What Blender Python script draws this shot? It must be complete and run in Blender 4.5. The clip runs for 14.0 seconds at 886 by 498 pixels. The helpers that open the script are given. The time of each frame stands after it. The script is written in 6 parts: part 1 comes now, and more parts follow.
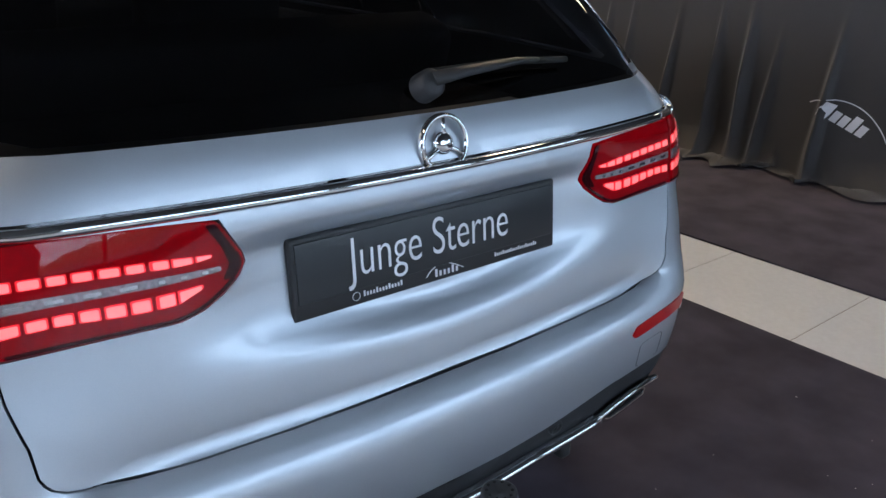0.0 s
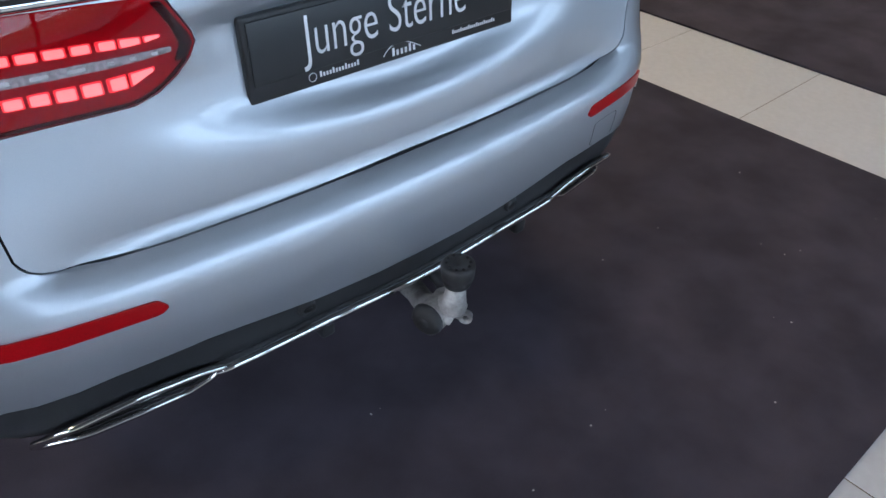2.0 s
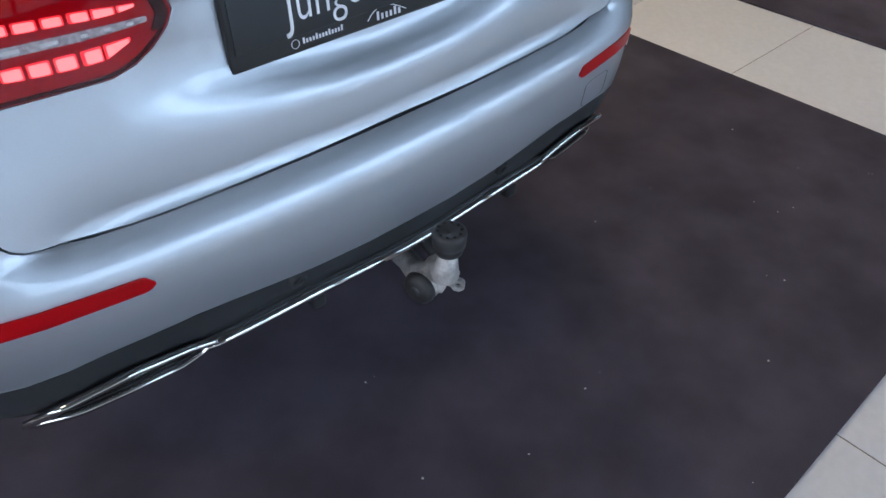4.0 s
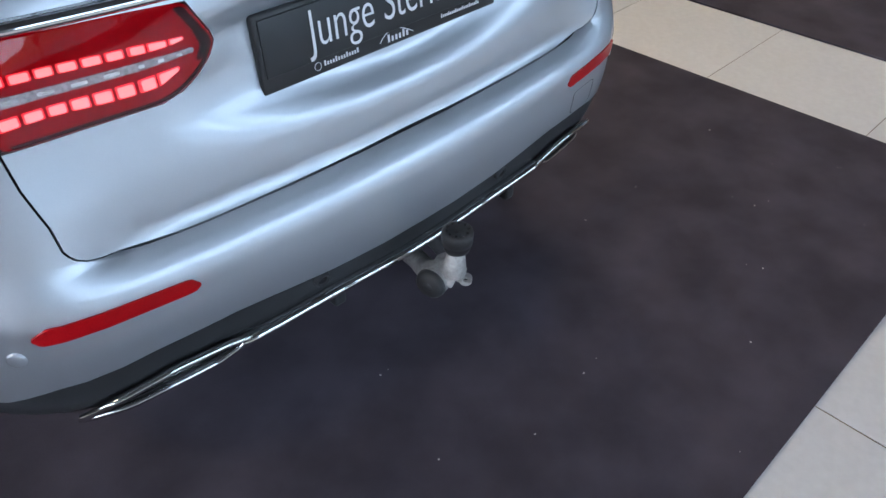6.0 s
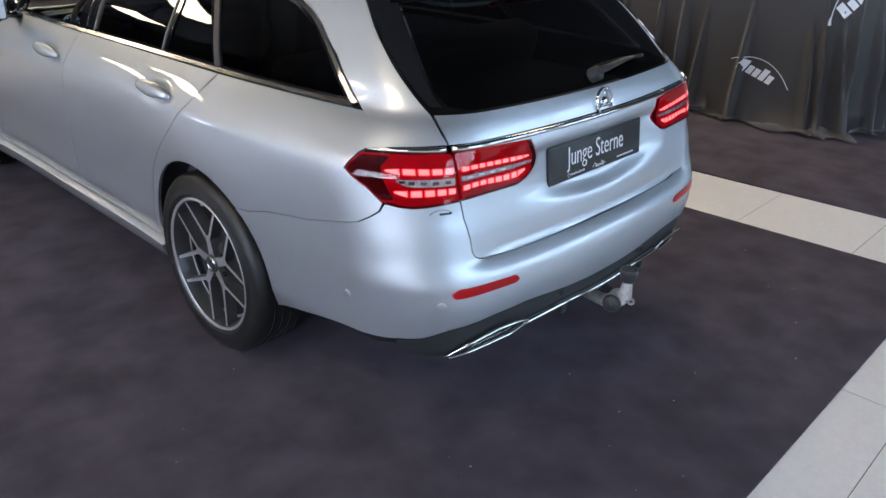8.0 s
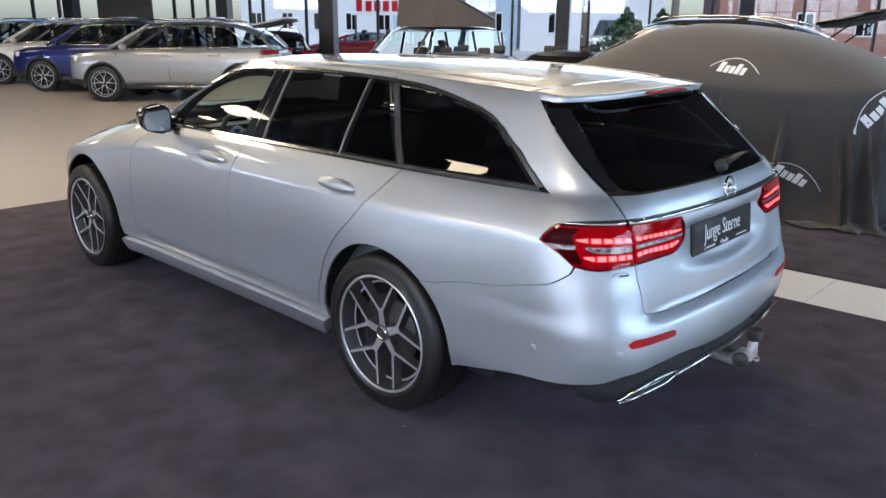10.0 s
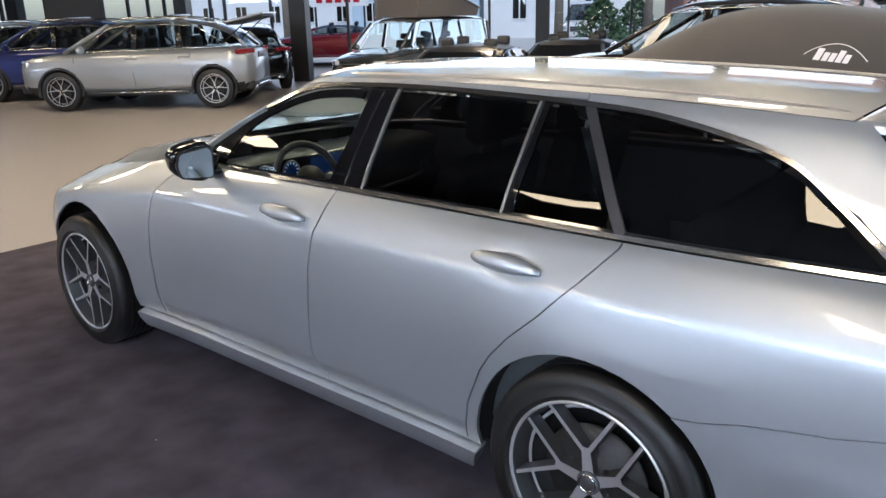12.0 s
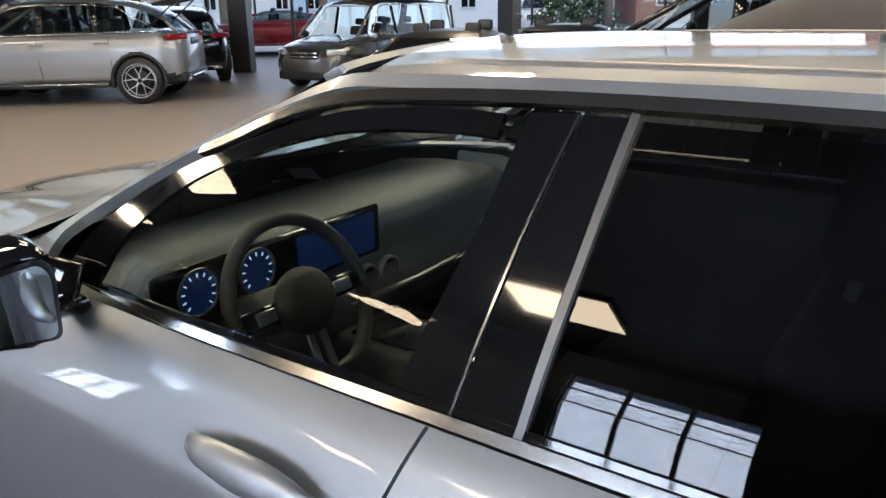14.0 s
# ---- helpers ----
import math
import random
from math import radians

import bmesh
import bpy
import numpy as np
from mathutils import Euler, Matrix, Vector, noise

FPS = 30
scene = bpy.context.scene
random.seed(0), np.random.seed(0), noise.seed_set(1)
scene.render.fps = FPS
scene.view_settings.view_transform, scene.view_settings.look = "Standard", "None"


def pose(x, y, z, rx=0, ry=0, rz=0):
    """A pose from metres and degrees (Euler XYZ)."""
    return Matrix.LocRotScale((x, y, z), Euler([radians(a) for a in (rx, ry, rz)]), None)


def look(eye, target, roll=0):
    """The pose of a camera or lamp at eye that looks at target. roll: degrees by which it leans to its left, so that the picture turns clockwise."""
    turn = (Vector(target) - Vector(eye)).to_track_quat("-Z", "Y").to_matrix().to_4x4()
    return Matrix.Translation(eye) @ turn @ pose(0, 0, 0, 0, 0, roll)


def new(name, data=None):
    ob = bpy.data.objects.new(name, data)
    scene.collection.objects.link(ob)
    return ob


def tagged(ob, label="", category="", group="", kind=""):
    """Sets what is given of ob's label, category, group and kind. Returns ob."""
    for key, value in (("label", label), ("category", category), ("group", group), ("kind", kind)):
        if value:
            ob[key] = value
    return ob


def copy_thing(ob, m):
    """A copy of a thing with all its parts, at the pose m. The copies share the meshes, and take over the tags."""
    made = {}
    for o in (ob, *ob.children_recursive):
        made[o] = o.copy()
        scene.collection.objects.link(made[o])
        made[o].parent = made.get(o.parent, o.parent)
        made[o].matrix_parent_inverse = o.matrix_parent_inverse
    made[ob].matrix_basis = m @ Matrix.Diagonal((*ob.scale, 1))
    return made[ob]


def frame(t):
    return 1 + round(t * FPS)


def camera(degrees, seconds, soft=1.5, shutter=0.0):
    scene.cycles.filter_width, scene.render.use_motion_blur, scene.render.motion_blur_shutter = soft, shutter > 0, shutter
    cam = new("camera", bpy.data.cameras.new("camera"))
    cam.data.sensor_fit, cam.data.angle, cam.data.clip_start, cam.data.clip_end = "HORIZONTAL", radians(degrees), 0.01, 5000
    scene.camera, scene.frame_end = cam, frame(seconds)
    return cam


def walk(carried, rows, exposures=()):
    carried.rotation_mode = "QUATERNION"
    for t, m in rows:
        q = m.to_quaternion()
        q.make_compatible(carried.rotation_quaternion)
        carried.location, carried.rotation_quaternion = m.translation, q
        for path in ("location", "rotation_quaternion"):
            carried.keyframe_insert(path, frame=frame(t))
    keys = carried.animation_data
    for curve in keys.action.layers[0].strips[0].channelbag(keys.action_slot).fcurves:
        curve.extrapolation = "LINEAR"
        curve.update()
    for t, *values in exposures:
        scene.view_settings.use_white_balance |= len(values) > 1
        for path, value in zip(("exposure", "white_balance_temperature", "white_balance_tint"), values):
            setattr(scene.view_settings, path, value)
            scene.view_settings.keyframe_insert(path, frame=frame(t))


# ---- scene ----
# ---- camera ----
cam = camera(60.0, 14.0)
PATH = [
    (0, (-0.725, -0.796, 1.287), (0.443, 0.645, 0.537), 1.5),
    (0.5, (-0.752, -0.803, 1.286), (0.391, 0.545, 0.354), 2.0),
    (1, (-0.748, -0.808, 1.286), (0.375, 0.453, 0.218), 2.5),
    (1.5, (-0.749, -0.802, 1.287), (0.363, 0.384, 0.119), 2.9),
    (2, (-0.742, -0.804, 1.287), (0.348, 0.34, 0.062), 2.8),
    (2.5, (-0.73, -0.802, 1.288), (0.341, 0.313, 0.019), 2.6),
    (3, (-0.722, -0.789, 1.286), (0.341, 0.308, -0.005), 2.5),
    (5.5, (-0.762, -0.792, 1.319), (0.31, 0.271, 0.007), 1.3),
    (6, (-0.837, -0.838, 1.358), (0.263, 0.226, 0.069), 1.1),
    (6.5, (-1.024, -0.919, 1.418), (0.119, 0.153, 0.176), 1.1),
    (7, (-1.328, -1.004, 1.475), (-0.132, 0.115, 0.328), 1.1),
    (7.5, (-1.739, -1.116, 1.529), (-0.484, 0.078, 0.528), 1.0),
    (8, (-2.137, -1.239, 1.61), (-0.833, 0.019, 0.763), 0.9),
    (8.5, (-2.505, -1.224, 1.624), (-1.158, 0.077, 0.923), 1.0),
    (9, (-2.801, -1.212, 1.613), (-1.434, 0.115, 1.004), 1.0),
    (9.2, (-2.93, -1.224, 1.606), (-1.554, 0.106, 1.025), 1.0),
    (11.5, (-2.846, -0.22, 1.619), (-1.406, 1.038, 1.034), -1.3),
    (12, (-2.59, 0.244, 1.633), (-1.131, 1.477, 1.041), -1.4),
    (12.5, (-2.276, 0.665, 1.594), (-0.793, 1.873, 1.007), -1.0),
    (13, (-1.985, 1.085, 1.567), (-0.48, 2.263, 0.978), -0.9),
    (13.5, (-1.699, 1.483, 1.55), (-0.165, 2.621, 0.96), -0.5),
    (14, (-1.41, 1.777, 1.498), (0.134, 2.888, 0.881), -0.9),
]
walk(cam, [(t, look(eye, target, roll)) for t, eye, target, roll in PATH],
     exposures=[(0, -.20, 5650, 13), (3, -.05, 5650, 13), (6.5, .14, 5700, 12), (9, .28, 5680, 12), (12, .22, 5650, 12), (14, .10, 5700, 12)])

# ---- world, light, exposure ----
EXPOSURE = 0.0
scene.view_settings.exposure = EXPOSURE
world = bpy.data.worlds.new("sky")
scene.world = world
world.use_nodes = True
wn, wl = world.node_tree.nodes, world.node_tree.links
sky = wn.new("ShaderNodeTexSky")
sky.sky_type = "NISHITA"
sky.sun_disc = False
sky.sun_elevation, sky.sun_rotation = radians(58), radians(228)
wl.new(sky.outputs[0], wn["Background"].inputs[0])
wn["Background"].inputs[1].default_value = 0.12

sun = new("sun", bpy.data.lights.new("sun", "SUN"))
sun.data.energy, sun.data.angle, sun.data.color = 2.6, radians(8), (1, .96, .9)
sun.matrix_world = look((-20, -10, 30), (-8, 1, 0))


def window_light(name, eye, target, sx, sy, watts, colour):
    ob = new(name, bpy.data.lights.new(name, "AREA"))
    ob.data.shape, ob.data.size, ob.data.size_y = "RECTANGLE", sx, sy
    ob.data.energy, ob.data.color = watts, colour
    ob.matrix_world = look(eye, target)
    return ob


# daylight through the glazing behind, at the flank and in the far facade
window_light("window_light_back", (6.5, -9.6, 2.75), (6.5, 0, 1.7), 19, 3.1, 690, (.76, .89, 1))
window_light("window_light_flank", (-11.3, 6, 2.6), (0, 6, 1.6), 26, 3.0, 3000, (.92, .95, 1))
window_light("window_light_facade", (17.6, 14.4, 2.4), (5, 6.5, 1.0), 22, 3.6, 260, (.92, .96, 1))

# ---- materials ----
def node_material(name, colour, rough=.5, metal=0.0, coat=0.0, grain=0.0, scale=20.0, stain=0.0, stain_scale=1.5, bump=0.0, tint=None,
                  rough_var=0.0, sheen=0.0, specular=None, emit=None, strength=0.0):
    """A Principled material with two scales of variation: fine grain and broad stains, both in object space."""
    m = bpy.data.materials.new(name)
    m.use_nodes = True
    n, l = m.node_tree.nodes, m.node_tree.links
    p = n["Principled BSDF"]
    c = (*colour, 1)
    p.inputs["Base Color"].default_value = c
    p.inputs["Roughness"].default_value, p.inputs["Metallic"].default_value = rough, metal
    p.inputs["Coat Weight"].default_value, p.inputs["Coat Roughness"].default_value = coat, .03
    if specular is not None:
        p.inputs["Specular IOR Level"].default_value = specular
    if sheen:
        p.inputs["Sheen Weight"].default_value = sheen
    if emit:
        p.inputs["Emission Color"].default_value, p.inputs["Emission Strength"].default_value = (*emit, 1), strength
    if grain or stain or bump or rough_var:
        geo = n.new("ShaderNodeNewGeometry")
        fine, broad = n.new("ShaderNodeTexNoise"), n.new("ShaderNodeTexNoise")
        fine.inputs["Scale"].default_value, fine.inputs["Detail"].default_value = scale, 4
        broad.inputs["Scale"].default_value, broad.inputs["Detail"].default_value = stain_scale, 5
        l.new(geo.outputs["Position"], fine.inputs["Vector"])
        l.new(geo.outputs["Position"], broad.inputs["Vector"])
        second = tint or tuple(x * .55 for x in colour)
        a = n.new("ShaderNodeMix")
        a.data_type = "RGBA"
        a.inputs["A"].default_value, a.inputs["B"].default_value = c, (*second, 1)
        ramp = n.new("ShaderNodeMapRange")
        ramp.inputs["From Min"].default_value, ramp.inputs["From Max"].default_value = .34, .70
        ramp.inputs["To Max"].default_value = stain
        l.new(broad.outputs["Fac"], ramp.inputs["Value"])
        l.new(ramp.outputs["Result"], a.inputs["Factor"])
        b = n.new("ShaderNodeMix")
        b.data_type = "RGBA"
        b.blend_type = "OVERLAY"
        b.inputs["Factor"].default_value = grain
        l.new(a.outputs["Result"], b.inputs["A"])
        l.new(fine.outputs["Fac"], b.inputs["B"])
        l.new(b.outputs["Result"], p.inputs["Base Color"])
        if rough_var:
            r = n.new("ShaderNodeMapRange")
            r.inputs["To Min"].default_value, r.inputs["To Max"].default_value = rough - rough_var, rough + rough_var
            l.new(broad.outputs["Fac"], r.inputs["Value"])
            l.new(r.outputs["Result"], p.inputs["Roughness"])
        if bump:
            h = n.new("ShaderNodeBump")
            h.inputs["Strength"].default_value, h.inputs["Distance"].default_value = bump, .002
            l.new(fine.outputs["Fac"], h.inputs["Height"])
            l.new(h.outputs["Normal"], p.inputs["Normal"])
    return m


def glass_material(name, colour, rough=0.0):
    m = bpy.data.materials.new(name)
    m.use_nodes = True
    p = m.node_tree.nodes["Principled BSDF"]
    p.inputs["Base Color"].default_value = (*colour, 1)
    p.inputs["Roughness"].default_value = rough
    p.inputs["Transmission Weight"].default_value = 1
    p.inputs["IOR"].default_value = 1.01
    p.inputs["Coat Weight"].default_value, p.inputs["Coat Roughness"].default_value, p.inputs["Coat IOR"].default_value = 1, 0, 1.5
    return m


PAINT = node_material("silver_blue_paint", (.54, .58, .625), .44, .88, 1.0, grain=.10, scale=900, stain=.05, stain_scale=.8)
TRIM = node_material("dark_grey_plastic", (.018, .019, .021), .55, grain=.3, scale=300, bump=.15)
GLOSS = node_material("gloss_black_trim", (.006, .006, .007), .06, coat=1)
RAIL = node_material("anodised_roof_rail", (.66, .65, .63), .40, .8, grain=.06, scale=90)
SHELL = node_material("black_seam", (.004, .004, .004), .9)
CHROME = node_material("chrome", (.80, .80, .80), .06, 1, grain=.05, scale=60)
SATIN = node_material("satin_aluminium", (.38, .38, .385), .34, 1, grain=.08, scale=80)
DARKBAR = node_material("dark_satin_bar", (.045, .045, .048), .38, .5)
GLASS = glass_material("clear_tinted_glass", (.72, .87, .85))
PRIVACY = glass_material("privacy_glass", (.004, .004, .005))
RED = node_material("red_lamp_lens", (.20, .0006, .003), .16, grain=.2, scale=60, stain=.6, stain_scale=14, tint=(.10, .0003, .0015), specular=.0, emit=(.8, .0, .008), strength=.10)
COVER = glass_material("clear_lamp_cover", (.98, .93, .93))
POLISHED = node_material("polished_aluminium", (.70, .69, .675), .17, 1, grain=.05, scale=80)
REDDARK = node_material("dark_red_lens", (.030, .0008, .0016), .2, specular=.0)
LED = node_material("lit_red_led", (.3, .003, .006), .3, emit=(1, .010, .020), strength=1.15)
LEDCORE = node_material("lit_led_core", (.3, .02, .02), .4, emit=(1, .19, .17), strength=1.7)
CLEARBAR = node_material("frosted_reversing_lens", (.34, .30, .31), .18, .3, coat=1, grain=.9, scale=170)
REFLECTOR = node_material("red_reflector", (.34, .0012, .004), .35, coat=.25, grain=.25, scale=420, specular=.2)
RUBBER = node_material("tyre_rubber", (.007, .007, .007), .42, grain=.4, scale=60, stain=.3, stain_scale=6, tint=(.014, .012, .011))
RIM = node_material("machined_alloy", (.60, .60, .61), .28, .80, grain=.1, scale=200)
RIMDARK = node_material("grey_alloy", (.15, .155, .165), .33, .8)
BRAKE = node_material("brake_iron", (.035, .034, .033), .45, .7, grain=.3, scale=80)
CARPET = node_material("charcoal_carpet", (.051, .0445, .0565), 1.0, grain=.45, scale=600, stain=.85, stain_scale=4.5, bump=.6, tint=(.090, .0783, .0990), specular=.15)
TILE = node_material("grey_porcelain_tile", (.68, .67, .665), .42, grain=.2, scale=45, stain=.3, stain_scale=1.3, tint=(.60, .59, .585), rough_var=.10)
GROUT = node_material("brown_grout", (.20, .15, .10), .9, grain=.3, scale=90)
HALLFLOOR = node_material("polished_grey_floor", (.34, .315, .295), .42, grain=.1, scale=60, stain=.2, stain_scale=.9, tint=(.29, .268, .25), specular=.4)
PLASTER = node_material("grey_plaster", (.13, .13, .13), .8, grain=.15, scale=60, stain=.2, stain_scale=.6)
DARKWALL = node_material("dark_grey_panel_wall", (.032, .032, .034), .7, grain=.15, scale=60, stain=.2, stain_scale=.6)
CEILING = node_material("dark_ceiling", (.038, .038, .040), .8, grain=.2, scale=30)
STEEL = node_material("black_steel", (.022, .022, .024), .45, grain=.2, scale=90, stain=.2)
PANE = glass_material("window_pane", (.93, .96, .96))
LAMP = node_material("lit_diffuser", (.9, .85, .75), .5, emit=(1, .76, .46), strength=17)
LEATHER = node_material("black_leather", (.016, .016, .017), .5, grain=.3, scale=160, bump=.25)
DASH = node_material("black_dash", (.066, .074, .077), .55, grain=.3, scale=220, bump=.2)
SCREEN_ON = node_material("lit_blue_dial", (.01, .02, .05), .15, emit=(.03, .11, .42), strength=.045, coat=1)
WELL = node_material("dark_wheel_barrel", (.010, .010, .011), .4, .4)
BAR = node_material("dull_window_bar", (.24, .235, .23), .38, .8)
DIALMARK = node_material("lit_dial_marks", (.5, .5, .5), .5, emit=(.7, .85, 1), strength=.5)
CLOTH = node_material("charcoal_stretch_cloth", (.036, .0325, .0325), .72, grain=.3, scale=500, stain=.25, stain_scale=1.2, tint=(.028, .0255, .026), bump=.2, sheen=.18)
PRINT = node_material("white_print", (.72, .72, .74), .6)
PLATEBLACK = node_material("black_plate", (.011, .013, .015), .34, coat=.15, stain=.2, stain_scale=4, tint=(.02, .022, .024))
CAST = node_material("cast_grey_iron", (.46, .45, .43), .5, .5, grain=.6, scale=120, stain=.6, stain_scale=30, tint=(.16, .15, .14), bump=.6)
CAPBLACK = node_material("black_rubber_cap", (.025, .025, .026), .5, grain=.3, scale=200)
MIRROR = node_material("mirror_glass", (.46, .50, .52), .01, 1)


# ---- tools for meshes ----
def part(name, bm, material, parent, label="", smooth=True, m=None):
    me = bpy.data.meshes.new(name)
    bm.to_mesh(me)
    bm.free()
    me.materials.append(material)
    if smooth:
        me.polygons.foreach_set("use_smooth", [True] * len(me.polygons))
    ob = new(name, me)
    if parent is not None:
        ob.parent = parent
    if m is not None:
        ob.matrix_local = m
    if label:
        ob["label"] = label
    return ob


def thing(name, label, category, m=None, group="", kind=""):
    ob = new(name)
    ob.empty_display_size = .1
    if m is not None:
        ob.matrix_world = m
    return tagged(ob, label, category, group, kind)


def box(bm, x0, x1, y0, y1, z0, z1, bevel=0.0, seg=2):
    g = bmesh.ops.create_cube(bm, size=1, matrix=Matrix.LocRotScale(((x0 + x1) / 2, (y0 + y1) / 2, (z0 + z1) / 2), None, (x1 - x0, y1 - y0, z1 - z0)))
    if bevel:
        es = list({e for v in g["verts"] for e in v.link_edges})
        bmesh.ops.bevel(bm, geom=es, offset=bevel, segments=seg, profile=.6, affect="EDGES")
    return bm


def boxed(x0, x1, y0, y1, z0, z1, bevel=0.0, seg=2):
    return box(bmesh.new(), x0, x1, y0, y1, z0, z1, bevel, seg)


def grid_mesh(points, close_u=False, flip=False):
    """A bmesh from an array of points, rows by columns."""
    bm = bmesh.new()
    r, c = points.shape[:2]
    vs = [[bm.verts.new(points[i, j]) for j in range(c)] for i in range(r)]
    for i in range(r - (0 if close_u else 1)):
        for j in range(c - 1):
            a, b, d, e = vs[i][j], vs[i][j + 1], vs[(i + 1) % r][j + 1], vs[(i + 1) % r][j]
            bm.faces.new((e, d, b, a) if flip else (a, b, d, e))
    return bm


def lathe(profile, seg=32, axis="x"):
    """A surface of revolution about an axis through the origin; profile: (along the axis, radius)."""
    pts = np.zeros((seg, len(profile), 3))
    for i in range(seg):
        a = 2 * math.pi * i / seg
        for j, (h, r) in enumerate(profile):
            q = (h, r * math.cos(a), r * math.sin(a))
            pts[i, j] = q if axis == "x" else ((q[1], q[0], q[2]) if axis == "y" else (q[1], q[2], q[0]))
    return grid_mesh(pts, close_u=True, flip=axis != "y")


def tube(path, r, seg=10, flat=1.0):
    """A round or flattened bar along a path of points, with closed ends."""
    bm = bmesh.new()
    path = [Vector(p) for p in path]
    rings = []
    side = None
    for i, p in enumerate(path):
        t = (path[min(i + 1, len(path) - 1)] - path[max(i - 1, 0)]).normalized()
        if side is None:
            side = t.cross(Vector((0, 0, 1)))
            side = side.normalized() if side.length > .05 else Vector((1, 0, 0))
        side = (side - t * side.dot(t)).normalized()
        up = side.cross(t)
        rr = r[i] if isinstance(r, (list, tuple)) else r
        rings.append([bm.verts.new(p + side * rr * math.cos(2 * math.pi * k / seg) + up * rr * flat * math.sin(2 * math.pi * k / seg)) for k in range(seg)])
    for a, b in zip(rings, rings[1:]):
        for k in range(seg):
            bm.faces.new((a[k], a[(k + 1) % seg], b[(k + 1) % seg], b[k]))
    bm.faces.new(rings[0][::-1])
    bm.faces.new(rings[-1])
    bmesh.ops.recalc_face_normals(bm, faces=bm.faces)
    return bm


def rounded(poly, r, seg=4):
    """A polygon with its corners rounded; r: one radius or one for each corner."""
    out = []
    n = len(poly)
    for i in range(n):
        p, a, b = (Vector(poly[k % n]) for k in (i, i - 1, i + 1))
        q = r[i] if isinstance(r, (list, tuple)) else r
        q = min(q, (a - p).length * .48, (b - p).length * .48)
        if q < 1e-4:
            out.append(tuple(p))
            continue
        c, d = p + (a - p).normalized() * q, p + (b - p).normalized() * q
        for k in range(seg + 1):
            t = k / seg
            e = c * (1 - t) ** 2 + p * 2 * t * (1 - t) + d * t * t
            out.append(tuple(e))
    return out


def arc(cx, cy, r, a0, a1, n=12):
    return [(cx + r * math.cos(radians(a0 + (a1 - a0) * k / n)), cy + r * math.sin(radians(a0 + (a1 - a0) * k / n))) for k in range(n + 1)]

# ---- the body surface of the estate car: half widths and end profiles as smooth functions ----
def curve(pts):
    """A smooth monotone-cubic function through a few (a, b) pairs."""
    a = np.array([p[0] for p in pts], float)
    b = np.array([p[1] for p in pts], float)
    d = np.diff(b) / np.diff(a)
    m = np.zeros(len(a))
    for i in range(1, len(a) - 1):
        if d[i - 1] * d[i] > 0:
            m[i] = 2 * d[i - 1] * d[i] / (d[i - 1] + d[i])
    m[0], m[-1] = d[0], d[-1]

    def at(q):
        q = np.clip(np.asarray(q, float), a[0], a[-1])
        i = np.clip(np.searchsorted(a, q) - 1, 0, len(a) - 2)
        h = a[i + 1] - a[i]
        t = (q - a[i]) / h
        return ((1 + 2 * t) * (1 - t) ** 2 * b[i] + t * (1 - t) ** 2 * h * m[i]
                + t * t * (3 - 2 * t) * b[i + 1] + t * t * (t - 1) * h * m[i + 1])
    return at


BELT, TOP = 1.04, 1.40
SIDE = curve([(.15, .76), (.20, .80), (.25, .830), (.30, .845), (.352, .861), (.368, .8645), (.5, .873), (.7, .887), (.8, .889), (.855, .888), (.888, .885), (.898, .8825), (.908, .877),
              (.95, .856), (.98, .839), (1.01, .818), (1.04, .790), (1.12, .757), (1.25, .690), (1.36, .628), (1.40, .598)])
REAR = curve([(.15, .25), (.22, .17), (.28, .10), (.33, .058), (.40, .034), (.45, .024), (.50, .0195), (.54, .0192), (.562, .0205), (.575, .0235), (.588, .031), (.602, .044), (.6166, .060), (.6192, .0715), (.640, .0707), (.650, .0700), (.658, .0694),
              (.70, .0698), (.74, .0735), (.80, .081), (.90, .091), (.93, .095), (.95, .098), (1.0, .112), (1.04, .135), (1.10, .185), (1.25, .335), (1.36, .45), (1.40, .475)])
CORNER = curve([(.15, .25), (.22, .17), (.28, .10), (.33, .058), (.40, .034), (.50, .020), (.56, .0205), (.60, .030), (.66, .048), (.72, .060), (.78, .075), (.84, .084), (.90, .091),
                (.93, .095), (.95, .098), (1.0, .112), (1.04, .135), (1.10, .185), (1.25, .335), (1.36, .45), (1.40, .475)])
FRONT = curve([(.15, 4.80), (.25, 4.90), (.5, 4.94), (.7, 4.92), (.85, 4.86), (.95, 4.80), (1.04, 4.74)])
SCREEN = curve([(1.04, 3.46), (1.22, 3.10), (1.40, 2.66)])
ROOF = curve([(.2, 1.30), (.4, 1.335), (.8, 1.372), (1.3, 1.397), (2.0, 1.41), (2.5, 1.405), (3.0, 1.375), (3.6, 1.30)])
BONNET = curve([(3.1, 1.04), (3.4, 1.02), (3.8, .965), (4.3, .885), (4.75, .79), (5.0, .72)])
XS, YB, YF, LC = .45, .75, 4.45, .40


